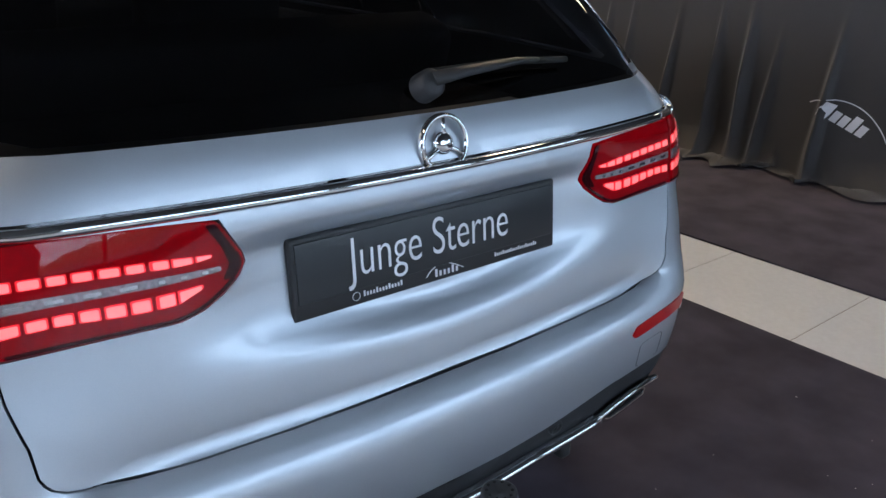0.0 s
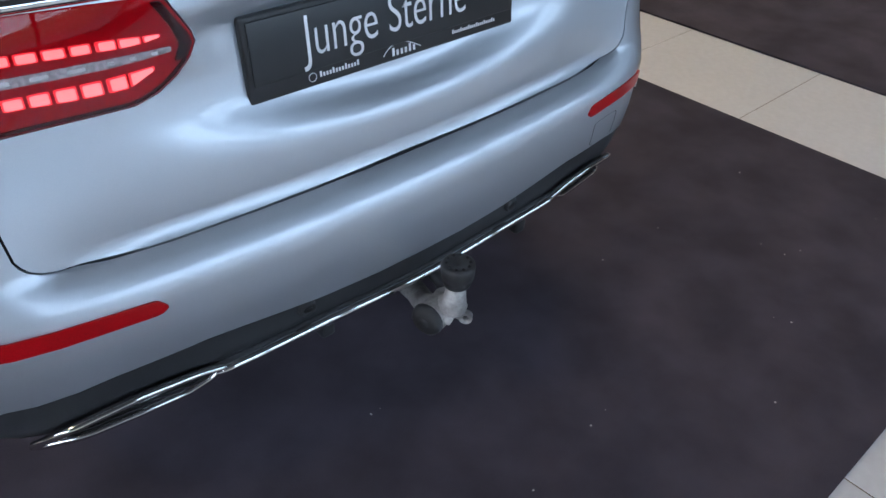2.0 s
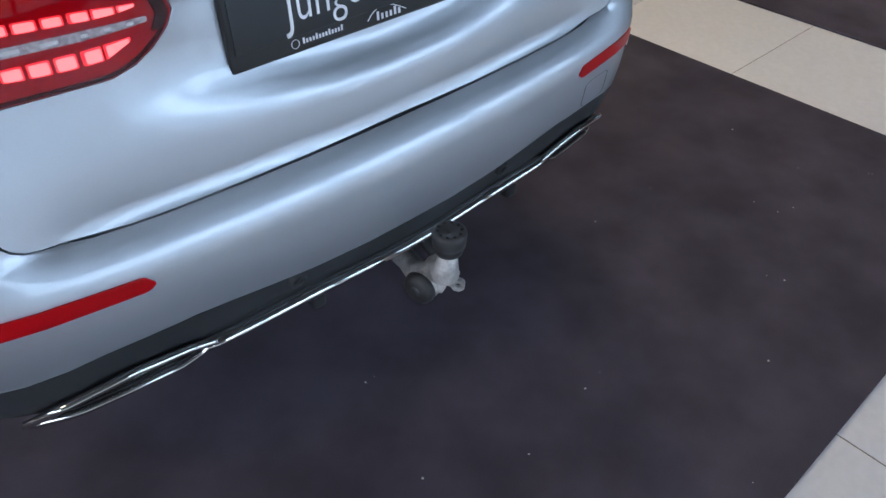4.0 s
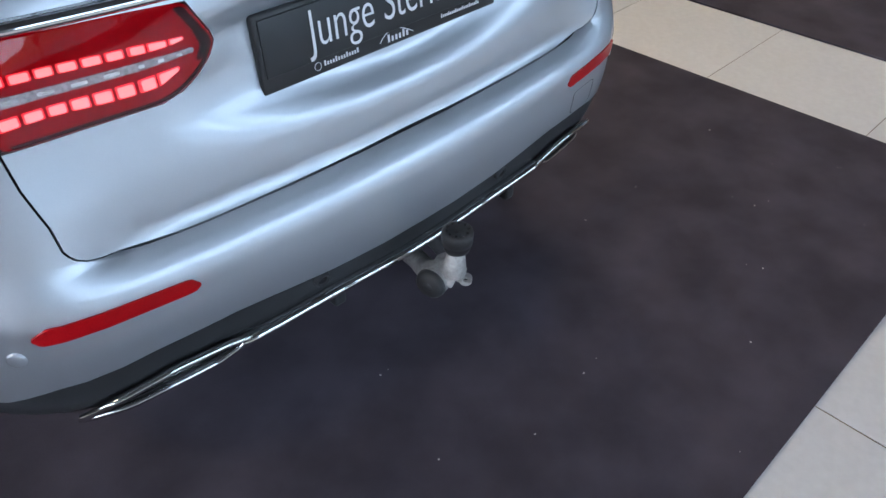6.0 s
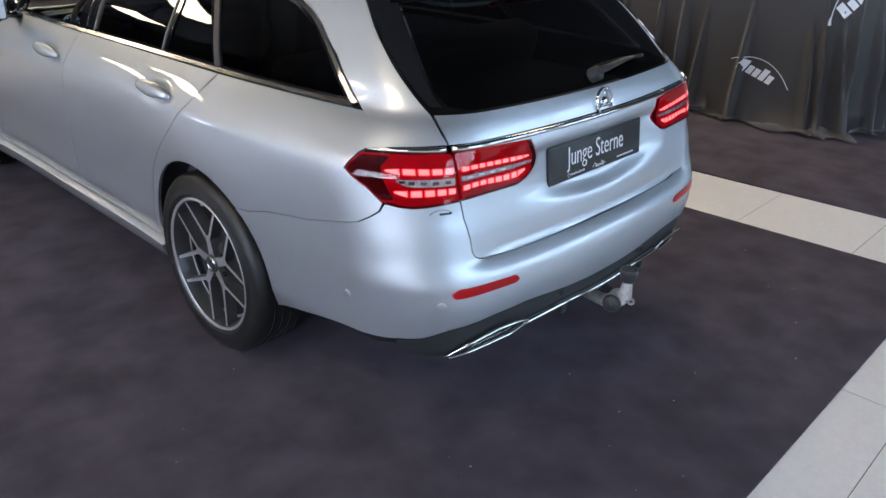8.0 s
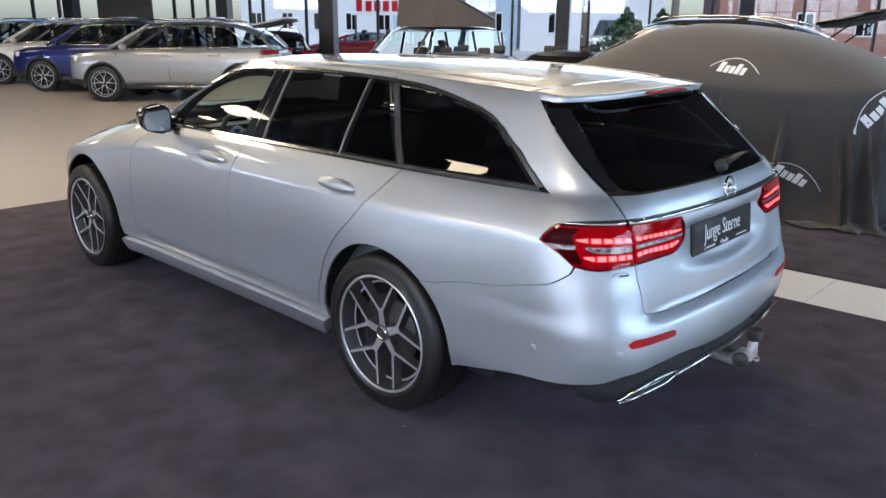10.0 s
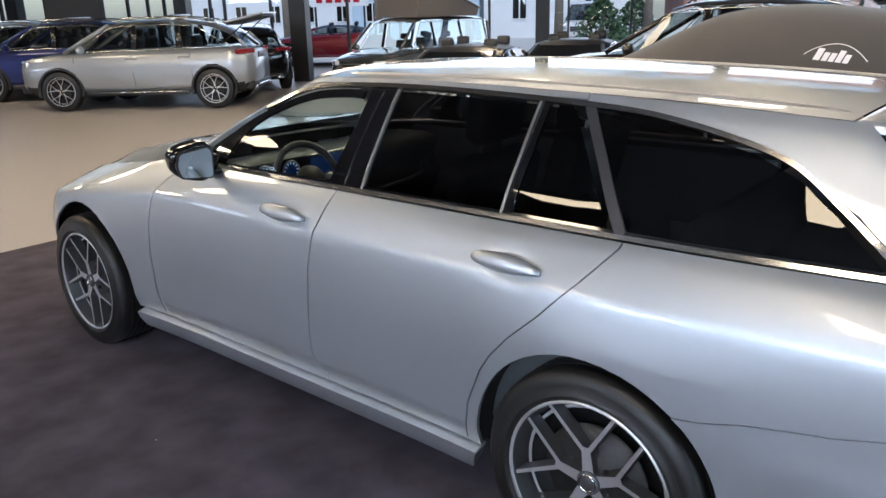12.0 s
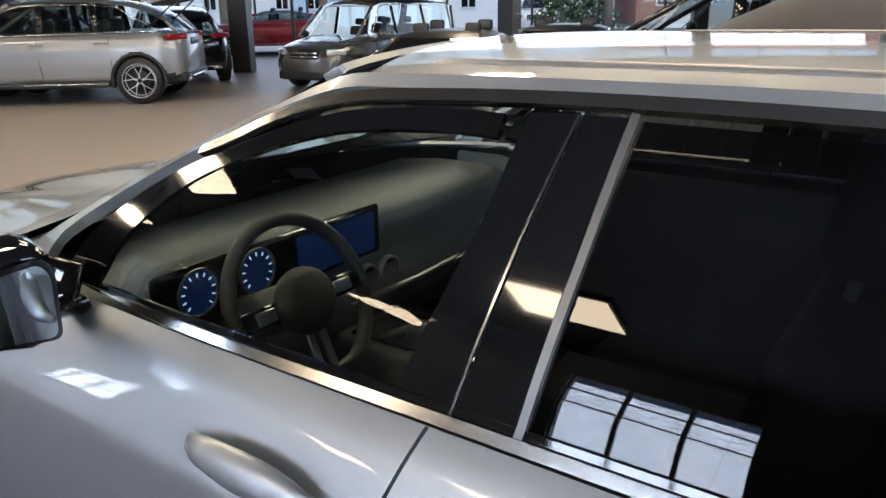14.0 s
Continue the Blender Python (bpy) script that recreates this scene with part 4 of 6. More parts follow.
bars("small_print", -.150, -.075, -.0485, .0068, 13, .0013, .004, plate, PL)
bars("small_print", .120, .222, -.0475, .0055, 22, .0011, .004, plate, PL)
bars("small_print", -.012, .040, -.0510, .0105, 6, .0022, .004, plate, PL)
part("print_arc", moved(tube([(-.028 + .078 * t, -.052 + .017 * math.sin(math.pi * t ** .8), .0045) for t in np.linspace(0, 1, 14)], .0009, 5), PL), PRINT, plate)
part("print_ring", moved(lathe([(.0040, .0070), (.0050, .0070), (.0050, .0062), (.0040, .0062)], 20, "z"), PL @ pose(-.162, -.0485, 0)), PRINT, plate)

# round emblem, plain
emblem = part("emblem", moved(lathe([(.000, .047), (.006, .0465), (.009, .044), (.008, .040), (.003, .039)], 36, "z"), pose(0, .1055, .995, 90, 0, 0) @ pose(0, 0, 0, -10, 0, 0)), CHROME, car, "round chrome emblem")
part("emblem_boss", moved(lathe([(.000, .018), (.008, .015), (.010, .008), (.011, 0)], 20, "z"), pose(0, .1055, .995, 90, 0, 0) @ pose(0, 0, 0, -10, 0, 0)), CHROME, emblem)
for a in (90, 210, 330):
    part("emblem_bar", moved(boxed(.008, .041, -.0035, .0035, .002, .0075, .002, 1), pose(0, .1055, .995, 90, 0, 0) @ pose(0, 0, 0, -10, 0, 0) @ pose(0, 0, 0, 0, 0, a)), CHROME, emblem)

# reflectors, chrome strip, tailpipe trims, sensors
for sg in (1, -1):
    def sp_(pts):
        return [(sg * a, b) for a, b in pts]
    panel("reflector", sp_(rounded([(.4555, .5370), (.4600, .5272), (.500, .5300), (.5425, .5318), (.5468, .5475), (.538, .5625), (.500, .5585), (.4610, .5535)], .004)), REFLECTOR, car, off=.0025, thick=.006, label="red bumper reflector", dv=.02)
    loop = rounded([(.398, .362), (.440, .373), (.4821, .377), (.5211, .359), (.5440, .316), (.5405, .302), (.515, .316), (.478, .322), (.4527, .326), (.415, .346)], .006, 3)
    lp = sp_(loop + [loop[0], loop[1]])
    c, n = skin_and_normal(np.array([q[0] for q in lp]), np.array([q[1] for q in lp]))
    trim = part("tailpipe_trim", tube(c + n * .010, .0070, 8), CHROME, car, "chrome tailpipe trim")
    panel("tailpipe_hole", sp_(rounded([(.410, .360), (.440, .370), (.480, .373), (.519, .356), (.540, .316), (.538, .307), (.515, .321), (.478, .326), (.4527, .330), (.420, .347)], .005)), GLOSS, trim, off=.003, thick=.0)
    # parking sensors
    for s, v, r, mt, off in ((.246, .408, .0125, TRIM, .000), (.557, .510, .013, PAINT, .0015), (.668, .495, .013, PAINT, .0015)):
        c, n = skin_and_normal(np.array([sg * s]), np.array([v]))
        ring = lathe([(-.004, r * 1.35), (.004, r * 1.25), (.0055, r), (.002, r * .86), (.002, 0)] if mt is TRIM else [(-.004, r * 1.12), (.0004, r * 1.06), (.0012, r * .95), (.0012, 0)], 24, "z")
        m = Matrix.Translation(c[0]) @ Vector(n[0]).to_track_quat("Z", "Y").to_matrix().to_4x4() @ pose(0, 0, off)
        part("parking_sensor", moved(ring, m), mt, car)
        if mt is TRIM:
            part("sensor_eye", moved(lathe([(.001, .0095), (.0035, .0085), (.0035, 0)], 18, "z"), m), SHELL, car)
strip = [(-.412 + .824 * k / 24, .3580 - .004 * math.cos(4 * math.pi * k / 24)) for k in range(25)]
c, n = skin_and_normal(np.array([q[0] for q in strip]), np.array([q[1] for q in strip]))
part("apron_strip", tube(c + n * .007, .0145, 12, .8), CHROME, car, "chrome strip along the apron")
flap = rounded([(-.470, .443), (-.470, .502), (-.503, .503), (-.503, .443)], .008, 4)
panel("towing_cover", ribbon(flap[1:-1], .0005), TRIM, car, off=.0006, thick=.0)
bad = [(.5405 + .014 * k / 6, .7835) for k in range(7)]
badge = panel("dealer_badge", ribbon(bad, .0032), TRIM, car, off=.0012, thick=.001, label="small dark dealer badge")
arch = [(.5395 + .026 * k / 12, .7835 + .0125 * math.sin(math.pi * k / 12) ** .7) for k in range(13)]
panel("badge_arc", ribbon(arch, .0006), TRIM, badge, off=.0012, thick=.001)

# door handles
for y0, y1 in ((1.337, 1.582), (2.342, 2.592)):
    for mir in (False, True):
        ts = np.linspace(0, 1, 17)
        c, n = skin_and_normal(s_of(y0 + (y1 - y0) * ts), np.full(17, .926) + .008 * ts)
        lift = .010 + .026 * np.sin(math.pi * ts) ** .55
        path = c + n * lift[:, None]
        rad = list(.005 + .023 * np.sin(math.pi * np.clip(ts * .98 + .01, 0, 1)) ** .62)
        bm = bmesh.new()
        rings = []
        for i in range(17):
            nn, tt = Vector(n[i]), Vector((0, 1, 0))
            up = nn.cross(tt).normalized()
            rings.append([bm.verts.new(Vector(path[i]) + up * rad[i] * math.cos(2 * math.pi * k / 14) + nn * (rad[i] * .50 + .002) * math.sin(2 * math.pi * k / 14)) for k in range(14)])
        for a, b in zip(rings, rings[1:]):
            for k in range(14):
                bm.faces.new((a[k], a[(k + 1) % 14], b[(k + 1) % 14], b[k]))
        bm.faces.new(rings[0][::-1])
        bm.faces.new(rings[-1])
        if mir:
            for v in bm.verts:
                v.co.x = -v.co.x
        bmesh.ops.recalc_face_normals(bm, faces=bm.faces)
        part("door_handle", bm, PAINT, car, "body-coloured door handle")

# door mirrors
for sx in (1, -1):
    bm = bmesh.new()
    bmesh.ops.create_uvsphere(bm, u_segments=28, v_segments=18, radius=1)
    for v in bm.verts:
        x, y, z = v.co
        p = 3.2
        k = (abs(x) ** p + abs(y) ** p + abs(z) ** p) ** (1 / p)
        x, y, z = x / k, y / k, z / k
        y = max(y, -.62)
        v.co = (x * (.082 + .010 * z), y * .075 * (1 - .25 * x), z * (.074 - .018 * x))
    cap = part("door_mirror", moved(bm, pose(sx * .948, 2.930, 1.094, 4, 0, sx * 10) @ Matrix.Diagonal((sx, 1, 1, 1))), GLOSS, car, "gloss black door mirror")
    bm = bmesh.new()
    pl = rounded([(-.074, -.066), (.062, -.052), (.078, .0), (.066, .052), (-.06, .068), (-.076, .045)], .016, 5)
    f = bm.faces.new([bm.verts.new((a, -.060, b)) for a, b in pl])
    g = bmesh.ops.extrude_face_region(bm, geom=[f])
    bmesh.ops.translate(bm, vec=(0, -.006, 0), verts=[v for v in g["geom"] if isinstance(v, bmesh.types.BMVert)])
    bmesh.ops.recalc_face_normals(bm, faces=bm.faces)
    part("mirror_frame", moved(bm, pose(sx * .948, 2.930, 1.094, 4, 0, sx * 10) @ Matrix.Diagonal((sx, 1, 1, 1))), GLOSS, cap, smooth=False)
    bm = bmesh.new()
    f = bm.faces.new([bm.verts.new((a * .90, -.0675, b * .88)) for a, b in pl])
    bm.normal_update()
    part("mirror_glass", moved(bm, pose(sx * .948, 2.930, 1.094, 4, 0, sx * 10) @ pose(0, -.0675, 0, -1.5, 0, 0) @ pose(0, .0655, 0) @ Matrix.Diagonal((sx, 1, 1, 1))), MIRROR, cap, "door mirror glass", smooth=False)
    part("mirror_arm", tube([(sx * .80, 2.97, 1.025), (sx * .85, 2.96, 1.035), (sx * .90, 2.95, 1.045)], [.034, .028, .024], 12, .6), GLOSS, cap)
    part("mirror_sail", moved(boxed(-.006, .006, -.04, .12, -.02, .045, .004), pose(sx * .800, 3.0, 1.05, 0, sx * -22, 0)), GLOSS, cap)

# rear wiper
def on_glass(x, v, off):
    c, n = skin_and_normal(np.array([-x]), np.array([v]))
    return Vector(c[0] + n[0] * off)


wiper = part("rear_wiper", tube([on_glass(0, 1.072, .030), on_glass(.08, 1.077, .034), on_glass(.20, 1.086, .030), on_glass(.26, 1.090, .022)], [.020, .014, .010, .006], 10, .6), TRIM, car, "black rear wiper")
part("wiper_blade", tube([on_glass(.02, 1.094, .012), on_glass(.18, 1.097, .014), on_glass(.35, 1.090, .012)], .006, 6), SHELL, wiper)
part("wiper_cap", moved(lathe([(-.01, .024), (.02, .023), (.026, .017), (.028, 0)], 20, "y"), Matrix.Translation(on_glass(0, 1.072, .012)) @ pose(0, 0, 0, -28, 0, 0) @ pose(0, 0, 0, 0, 0, 180)), TRIM, wiper)

# tow hitch, swung out
hitch = part("tow_hitch", tube([(.02, .16, .29), (.015, .06, .285), (.0, .015, .292), (-.002, -.035, .322), (0, -.062, .345), (0, -.066, .402)], [.022, .022, .024, .026, .025, .016], 14), CAST, car, "cast iron tow hitch with black ball cap")
part("knuckle", moved(lathe([(-.045, .0), (-.045, .026), (-.038, .030), (-.01, .031), (.0, .027), (.02, .031), (.036, .025), (.036, 0)], 22, "x"), pose(.0, -.028, .316, 0, 0, 14)), CAST, hitch)
part("knuckle_cap", moved(lathe([(-.056, .0), (-.056, .024), (-.050, .031), (-.040, .033), (-.040, 0)], 22, "x"), pose(.0, -.026, .316, 0, 0, 14)), CAPBLACK, hitch, "black round knuckle cap")
part("knuckle_boss", moved(lathe([(-.058, 0), (-.058, .010), (-.055, .012)], 14, "x"), pose(.0, -.026, .316, 0, 0, 14)), TRIM, hitch)
part("safety_eye", moved(lathe([(-.006, .013), (.006, .013), (.006, .007), (-.006, .007), (-.006, .013)], 18, "x"), pose(.016, -.078, .318, 0, 0, 40)), CAST, hitch)
part("ball_cap", moved(lathe([(-.010, .019), (-.006, .025), (.012, .029), (.016, .0275), (.019, .0300), (.050, .0315), (.060, .0300), (.063, .026), (.061, .018), (.052, .0)], 32, "z"), pose(0, -.066, .405) @ Matrix.Diagonal((1, 1, .68, 1))), CAPBLACK, hitch, "ribbed black ball cap")
for lx, ly, lz, sz in ((.020, -.050, .318, .016), (-.012, -.058, .322, .013), (.024, -.030, .322, .012)):
    part("cast_lug", moved(boxed(-sz, sz, -sz, sz, -sz * .8, sz * .8, sz * .35, 2), pose(lx, ly, lz, 20, 15, 30)), CAST, hitch)
part("hitch_bracket", tube([(.05, .10, .33), (.055, .05, .315), (.045, .0, .305)], [.016, .014, .012], 8), TRIM, hitch)
for k in range(10):
    a = 2 * math.pi * k / 10
    part("cap_slot", boxed(.0215 * math.cos(a) - .002, .0215 * math.cos(a) + .002, -.066 + .0215 * math.sin(a) - .002, -.066 + .0215 * math.sin(a) + .002, .4445, .4490), SHELL, hitch, smooth=False)
for sx in (-.20, .30):
    part("under_hook", boxed(sx - .014, sx + .014, .05, .12, .305, .352, .006), TRIM, car)

# ---- cabin ----
dash_pts = []
for x in np.linspace(-.72, .72, 25):
    hump = .030 * math.exp(-((x + .37) / .22) ** 2)
    dash_pts.append([(x, 3.46, .99), (x, 3.30, 1.008 + hump * .4), (x, 3.12, 1.010 + hump), (x, 3.045, .995 + hump), (x, 3.03, .955), (x, 3.06, .90), (x, 3.03, .84), (x, 3.00, .78), (x, 3.08, .66), (x, 3.3, .5)])
dash = part("dashboard", grid_mesh(np.array(dash_pts)), DASH, car, "black dashboard with wide screen")
dash.matrix_local = pose(0, .015, -.037)
part("screen_frame", boxed(-.62, .06, 3.010, 3.028, .908, 1.035, .012, 3), GLOSS, dash, "wide gloss black screen")
for x in (-.518, -.362):
    dial = part("dial", moved(lathe([(0, .052), (-.003, .052), (-.003, .046), (0, .046)], 32, "y"), pose(x, 3.008, .978)), SATIN, dash)
    part("dial_face", moved(lathe([(-.001, .046), (-.001, .0)], 32, "y"), pose(x, 3.0085, .978)), SCREEN_ON, dial, "blue lit dial")
    for k in range(11):
        a = radians(225 - 27 * k)
        part("dial_mark", moved(boxed(.034, .042, -.0012, .0012, -.001, .001), pose(x, 3.0065, .978, 90, 0, 0) @ pose(0, 0, 0, 0, 0, math.degrees(a))), DIALMARK, dial, smooth=False)
part("map_screen", boxed(-.24, .03, 3.006, 3.009, .922, 1.020), SCREEN_ON, dash, "blue lit centre screen", smooth=False)
for x in (.026, .112, .60, -.64):
    vent = part("air_vent", moved(lathe([(.004, .041), (-.012, .041), (-.014, .036), (-.006, .033), (.01, .031)], 26, "y"), pose(x, 3.035, .834)), SATIN, dash, "round air vent")
    part("vent_core", moved(lathe([(-.002, .032), (-.002, 0)], 22, "y"), pose(x, 3.035, .834)), SHELL, vent)
    for k in (-1, 0, 1):
        part("vent_slat", boxed(x - .028, x + .028, 3.028, 3.034, .834 + .016 * k - .002, .834 + .016 * k + .002), SATIN, vent, smooth=False)
part("trim_strip", tube([(-.1, 3.02, .795), (.2, 3.0, .79), (.45, 3.0, .80), (.70, 3.05, .83)], .010, 8), SATIN, dash)
console = part("centre_console", boxed(-.13, .13, 2.05, 3.05, .45, .70, .03, 3), DASH, car, "black centre console")
part("console_trim", boxed(-.10, .10, 2.5, 3.0, .70, .706, .002), GLOSS, console)
# steering wheel: its axis leans back
SW = pose(-.412, 2.838, .928, 66, 0, 0) @ Matrix.Scale(.95, 4)
ring = [(math.cos(a) * .184, math.sin(a) * .178 if math.sin(a) > -.9 else -.165, 0) for a in np.linspace(0, 2 * math.pi, 49)]
pts = np.zeros((48, 11, 3))
for i in range(48):
    a = 2 * math.pi * i / 48
    for j in range(11):
        b = 2 * math.pi * j / 10
        rr = .180 + .0155 * math.cos(b)
        pts[i, j] = (rr * math.cos(a), rr * max(math.sin(a), -.90), .018 * math.sin(b))
wheel = part("steering_wheel", moved(grid_mesh(pts, close_u=True), SW), LEATHER, car, "black leather steering wheel")
bm = bmesh.new()
bmesh.ops.create_uvsphere(bm, u_segments=24, v_segments=12, radius=1)
for v in bm.verts:
    v.co = (v.co.x * .082, v.co.y * .072, v.co.z * .034 + .012)
part("airbag_boss", moved(bm, SW), LEATHER, wheel)
for sx in (1, -1):
    part("wheel_spoke", moved(boxed(min(sx * .06, sx * .178), max(sx * .06, sx * .178), -.022, .022, -.010, .012, .006), SW), GLOSS, wheel)
    part("wheel_switch", moved(boxed(min(sx * .085, sx * .135), max(sx * .085, sx * .135), -.014, .014, .010, .018, .004), SW), SATIN, wheel)
for sx in (1, -1):
    part("wheel_spoke", moved(boxed(-.010 + sx * .018, .010 + sx * .018, -.16, -.055, -.008, .010, .004), SW), SATIN, wheel)
part("steering_column", tube([(-.412, 2.87, .91), (-.41, 3.08, .82)], .05, 12), DASH, car)
for sx in (-.37, .37):
    seat = part("seat_base", boxed(sx - .26, sx + .26, 2.02, 2.58, .40, .58, .05, 4), LEATHER, car, "black leather front seat")
    part("seat_back", moved(boxed(-.25, .25, -.07, .07, 0, .66, .06, 4), pose(sx, 2.02, .50, 14, 0, 0)), LEATHER, seat)
    part("head_rest", moved(boxed(-.13, .13, -.05, .05, .70, .88, .045, 4), pose(sx, 2.02, .50, 12, 0, 0)), LEATHER, seat)
    part("head_rest_post", moved(boxed(-.06, .06, -.008, .008, .64, .72, .004), pose(sx, 2.02, .50, 12, 0, 0)), SATIN, seat)
bench = part("rear_bench", boxed(-.66, .66, 1.12, 1.62, .42, .60, .05, 4), LEATHER, car, "black leather rear bench")
part("bench_back", moved(boxed(-.66, .66, -.08, .08, 0, .56, .06, 4), pose(0, 1.10, .54, 16, 0, 0)), LEATHER, bench)
part("load_cover", boxed(-.62, .62, .34, 1.0, .90, .925, .01), LEATHER, car)
for sx in (1, -1):
    part("door_lining", boxed(min(sx * .74, sx * .77), max(sx * .74, sx * .77), 1.2, 3.25, .35, 1.00, .015), DASH, car)
head = roof_part(lambda u: .70 + 0 * u, lambda u: 2.58 - .14 * u * u, inset=.03, nx=15, ny=14)
part("head_lining", moved(head, pose(0, 0, -.035)), node_material("grey_head_lining", (.06, .06, .06), .9, grain=.2, scale=200), car)
part("room_mirror", boxed(-.12, .12, 2.78, 2.81, 1.255, 1.315, .014, 3), TRIM, car)
part("floor_mat", boxed(-.72, .72, 1.2, 3.3, .262, .30, .01), LEATHER, car)

# ---- the car under its cloth ----
# the hidden body: half width and height along its length, then a sheet that falls over it
CX, CY0, CY1 = 4.75, .42, 4.75


def cover_height(x, y):
    """Height of the taut upper cloth over the hidden car; x from its middle line, y along it."""
    ridge = curve([(.2, 1.10), (.60, 1.22), (1.1, 1.42), (1.7, 1.57), (2.3, 1.62), (2.8, 1.58), (3.4, 1.36), (3.9, 1.14), (4.4, 1.02), (5.2, .86)])(y)
    w = np.clip(np.abs(x) / .98, 0, 1.2)
    return ridge - (ridge - 1.0).clip(.05) * .75 * w ** 2.6 - .10 * w ** 6


def cover_mesh():
    """The sheet: taut over the body, then falling in narrow folds, bunched round the ends, with a hem that lies on the carpet."""
    nu, nv = 1150, 46
    hx, hy, p = .96, (CY1 - CY0) / 2, 5.0

    def outline(a):
        k = (abs(math.cos(a) / hx) ** p + abs(math.sin(a) / hy) ** p) ** (-1 / p)
        return k * math.cos(a), k * math.sin(a)

    fine = np.linspace(0, 2 * math.pi, 4001)
    ring = np.array([outline(a) for a in fine])
    arc_len = np.concatenate(([0], np.cumsum(np.hypot(*np.diff(ring, axis=0).T))))
    total = arc_len[-1]
    rnd = random.Random(23)
    folds, u = [], 0.0
    while u < total - .05:
        y = float(np.interp(u, arc_len, ring[:, 1]))
        end = abs(y) > hy - .55
        folds.append((u, rnd.uniform(.026, .050) if end else rnd.uniform(.030, .060), rnd.uniform(.6, 1.25) * (1.0 if end else .75), rnd.uniform(.04, .22), rnd.uniform(-.07, .07)))
        u += rnd.uniform(.075, .15) if end else rnd.uniform(.14, .42)
    pts = np.zeros((nu, nv, 3))
    for i in range(nu):
        u = total * i / nu
        a = float(np.interp(u, arc_len, fine))
        ox, oy = outline(a)
        n = Vector((math.copysign(abs(math.cos(a) / hx) ** 3, math.cos(a)), math.copysign(abs(math.sin(a) / hy) ** 3, math.sin(a)))).normalized()
        z0 = float(cover_height(np.array(ox), np.array(CY0 + hy + oy)))
        near = [(fu, w, h, st, ln) for fu, w, h, st, ln in folds if min(abs(u - fu), total - abs(u - fu)) < .25]
        for j in range(nv):
            t = j / (nv - 1)
            if t < .45:
                q = (t / .45) ** .8
                x, y = ox * q, oy * q
                pts[i, j] = (CX + x, CY0 + hy + y, float(cover_height(np.array(x), np.array(CY0 + hy + y))))
                continue
            d = (t - .45) / .55
            fold = 0.0
            for fu, w, h, st, ln in near:
                gap = u - fu - ln * d
                gap = abs(gap - total * round(gap / total)) / (w * (.6 + .7 * d))
                if gap < 1 and d > st:
                    fold += h * (1 - gap) ** 1.25 * min(1, (d - st) * 2.2)
            flare = .02 * d + .05 * d ** 1.6 + .125 * fold + .012 * math.sin(9 * a + 2 * d) * d
            z = z0 * (1 - d ** .95) + .018
            if j >= nv - 4:
                k = j - nv + 5
                flare += k * (.028 + .018 * math.sin(5.3 * u) + .012 * math.sin(17 * u + k))
                z = .014 + .022 * (1 + math.sin(23 * u + 1.7 * k)) * (.4 + .6 * abs(math.sin(3.1 * u))) * (1 if k < 4 else .2)
            pts[i, j] = (CX + ox + n.x * flare, CY0 + hy + oy + n.y * flare, z)
    return grid_mesh(pts, close_u=True)


cloth = thing("car_cover", "charcoal stretch cloth draped over a parked car on carpet", "car cover")
sheet_bm = cover_mesh()
sheet = part("cloth", sheet_bm, CLOTH, cloth)
bpy.context.view_layer.update()


def cover_print(y, z, tilt, size):
    """A white printed mark on the side of the cloth: slanted bars under a thin curved line."""
    bm = bmesh.new()
    widths = (.9, .75, .75, .8, .75)
    x = 0.0
    for k, w in enumerate(widths):
        h = 1.0 if k in (0, 3) else .72
        b = bmesh.new()
        box(b, x, x + w * .62, 0, h, 0, .012)
        for v in b.verts:
            v.co.x += v.co.y * .18
        me = bpy.data.meshes.new("tmp")
        b.to_mesh(me)
        b.free()
        bm.from_mesh(me)
        bpy.data.meshes.remove(me)
        x += w * .78
    line = tube([(-.9 + 5.4 * t, .35 + 1.15 * math.sin(math.pi * min(1, t * 1.02)) ** .8, .006) for t in np.linspace(0, 1, 22)], .035, 5)
    me = bpy.data.meshes.new("tmp")
    line.to_mesh(me)
    line.free()
    bm.from_mesh(me)
    bpy.data.meshes.remove(me)
    bmesh.ops.transform(bm, matrix=pose(0, 0, 0, 0, 0, tilt) @ Matrix.Scale(size, 4) @ pose(-1.7, -.5, 0), verts=bm.verts)
    bmesh.ops.subdivide_edges(bm, edges=[e for e in bm.edges if e.calc_length() > .06], cuts=2, use_grid_fill=True)
    # press the flat mark onto the cloth from its flank
    tree_ob = sheet
    for v in bm.verts:
        o = Vector((CX - 3, y - v.co.x, z + v.co.y))
        hit, loc = tree_ob.ray_cast(o, Vector((1, 0, 0)))[:2]
        v.co = (loc + Vector((-.004 - v.co.z * .05, 0, 0))) if hit else Vector((CX - 1.1, y - v.co.x, z + v.co.y))
    part("print", bm, PRINT, cloth, "white printed mark", smooth=False)


cover_print(1.80, 1.24, -6, .085)
cover_print(1.14, .385, -20, .092)
cover_print(.60, .98, 55, .095)

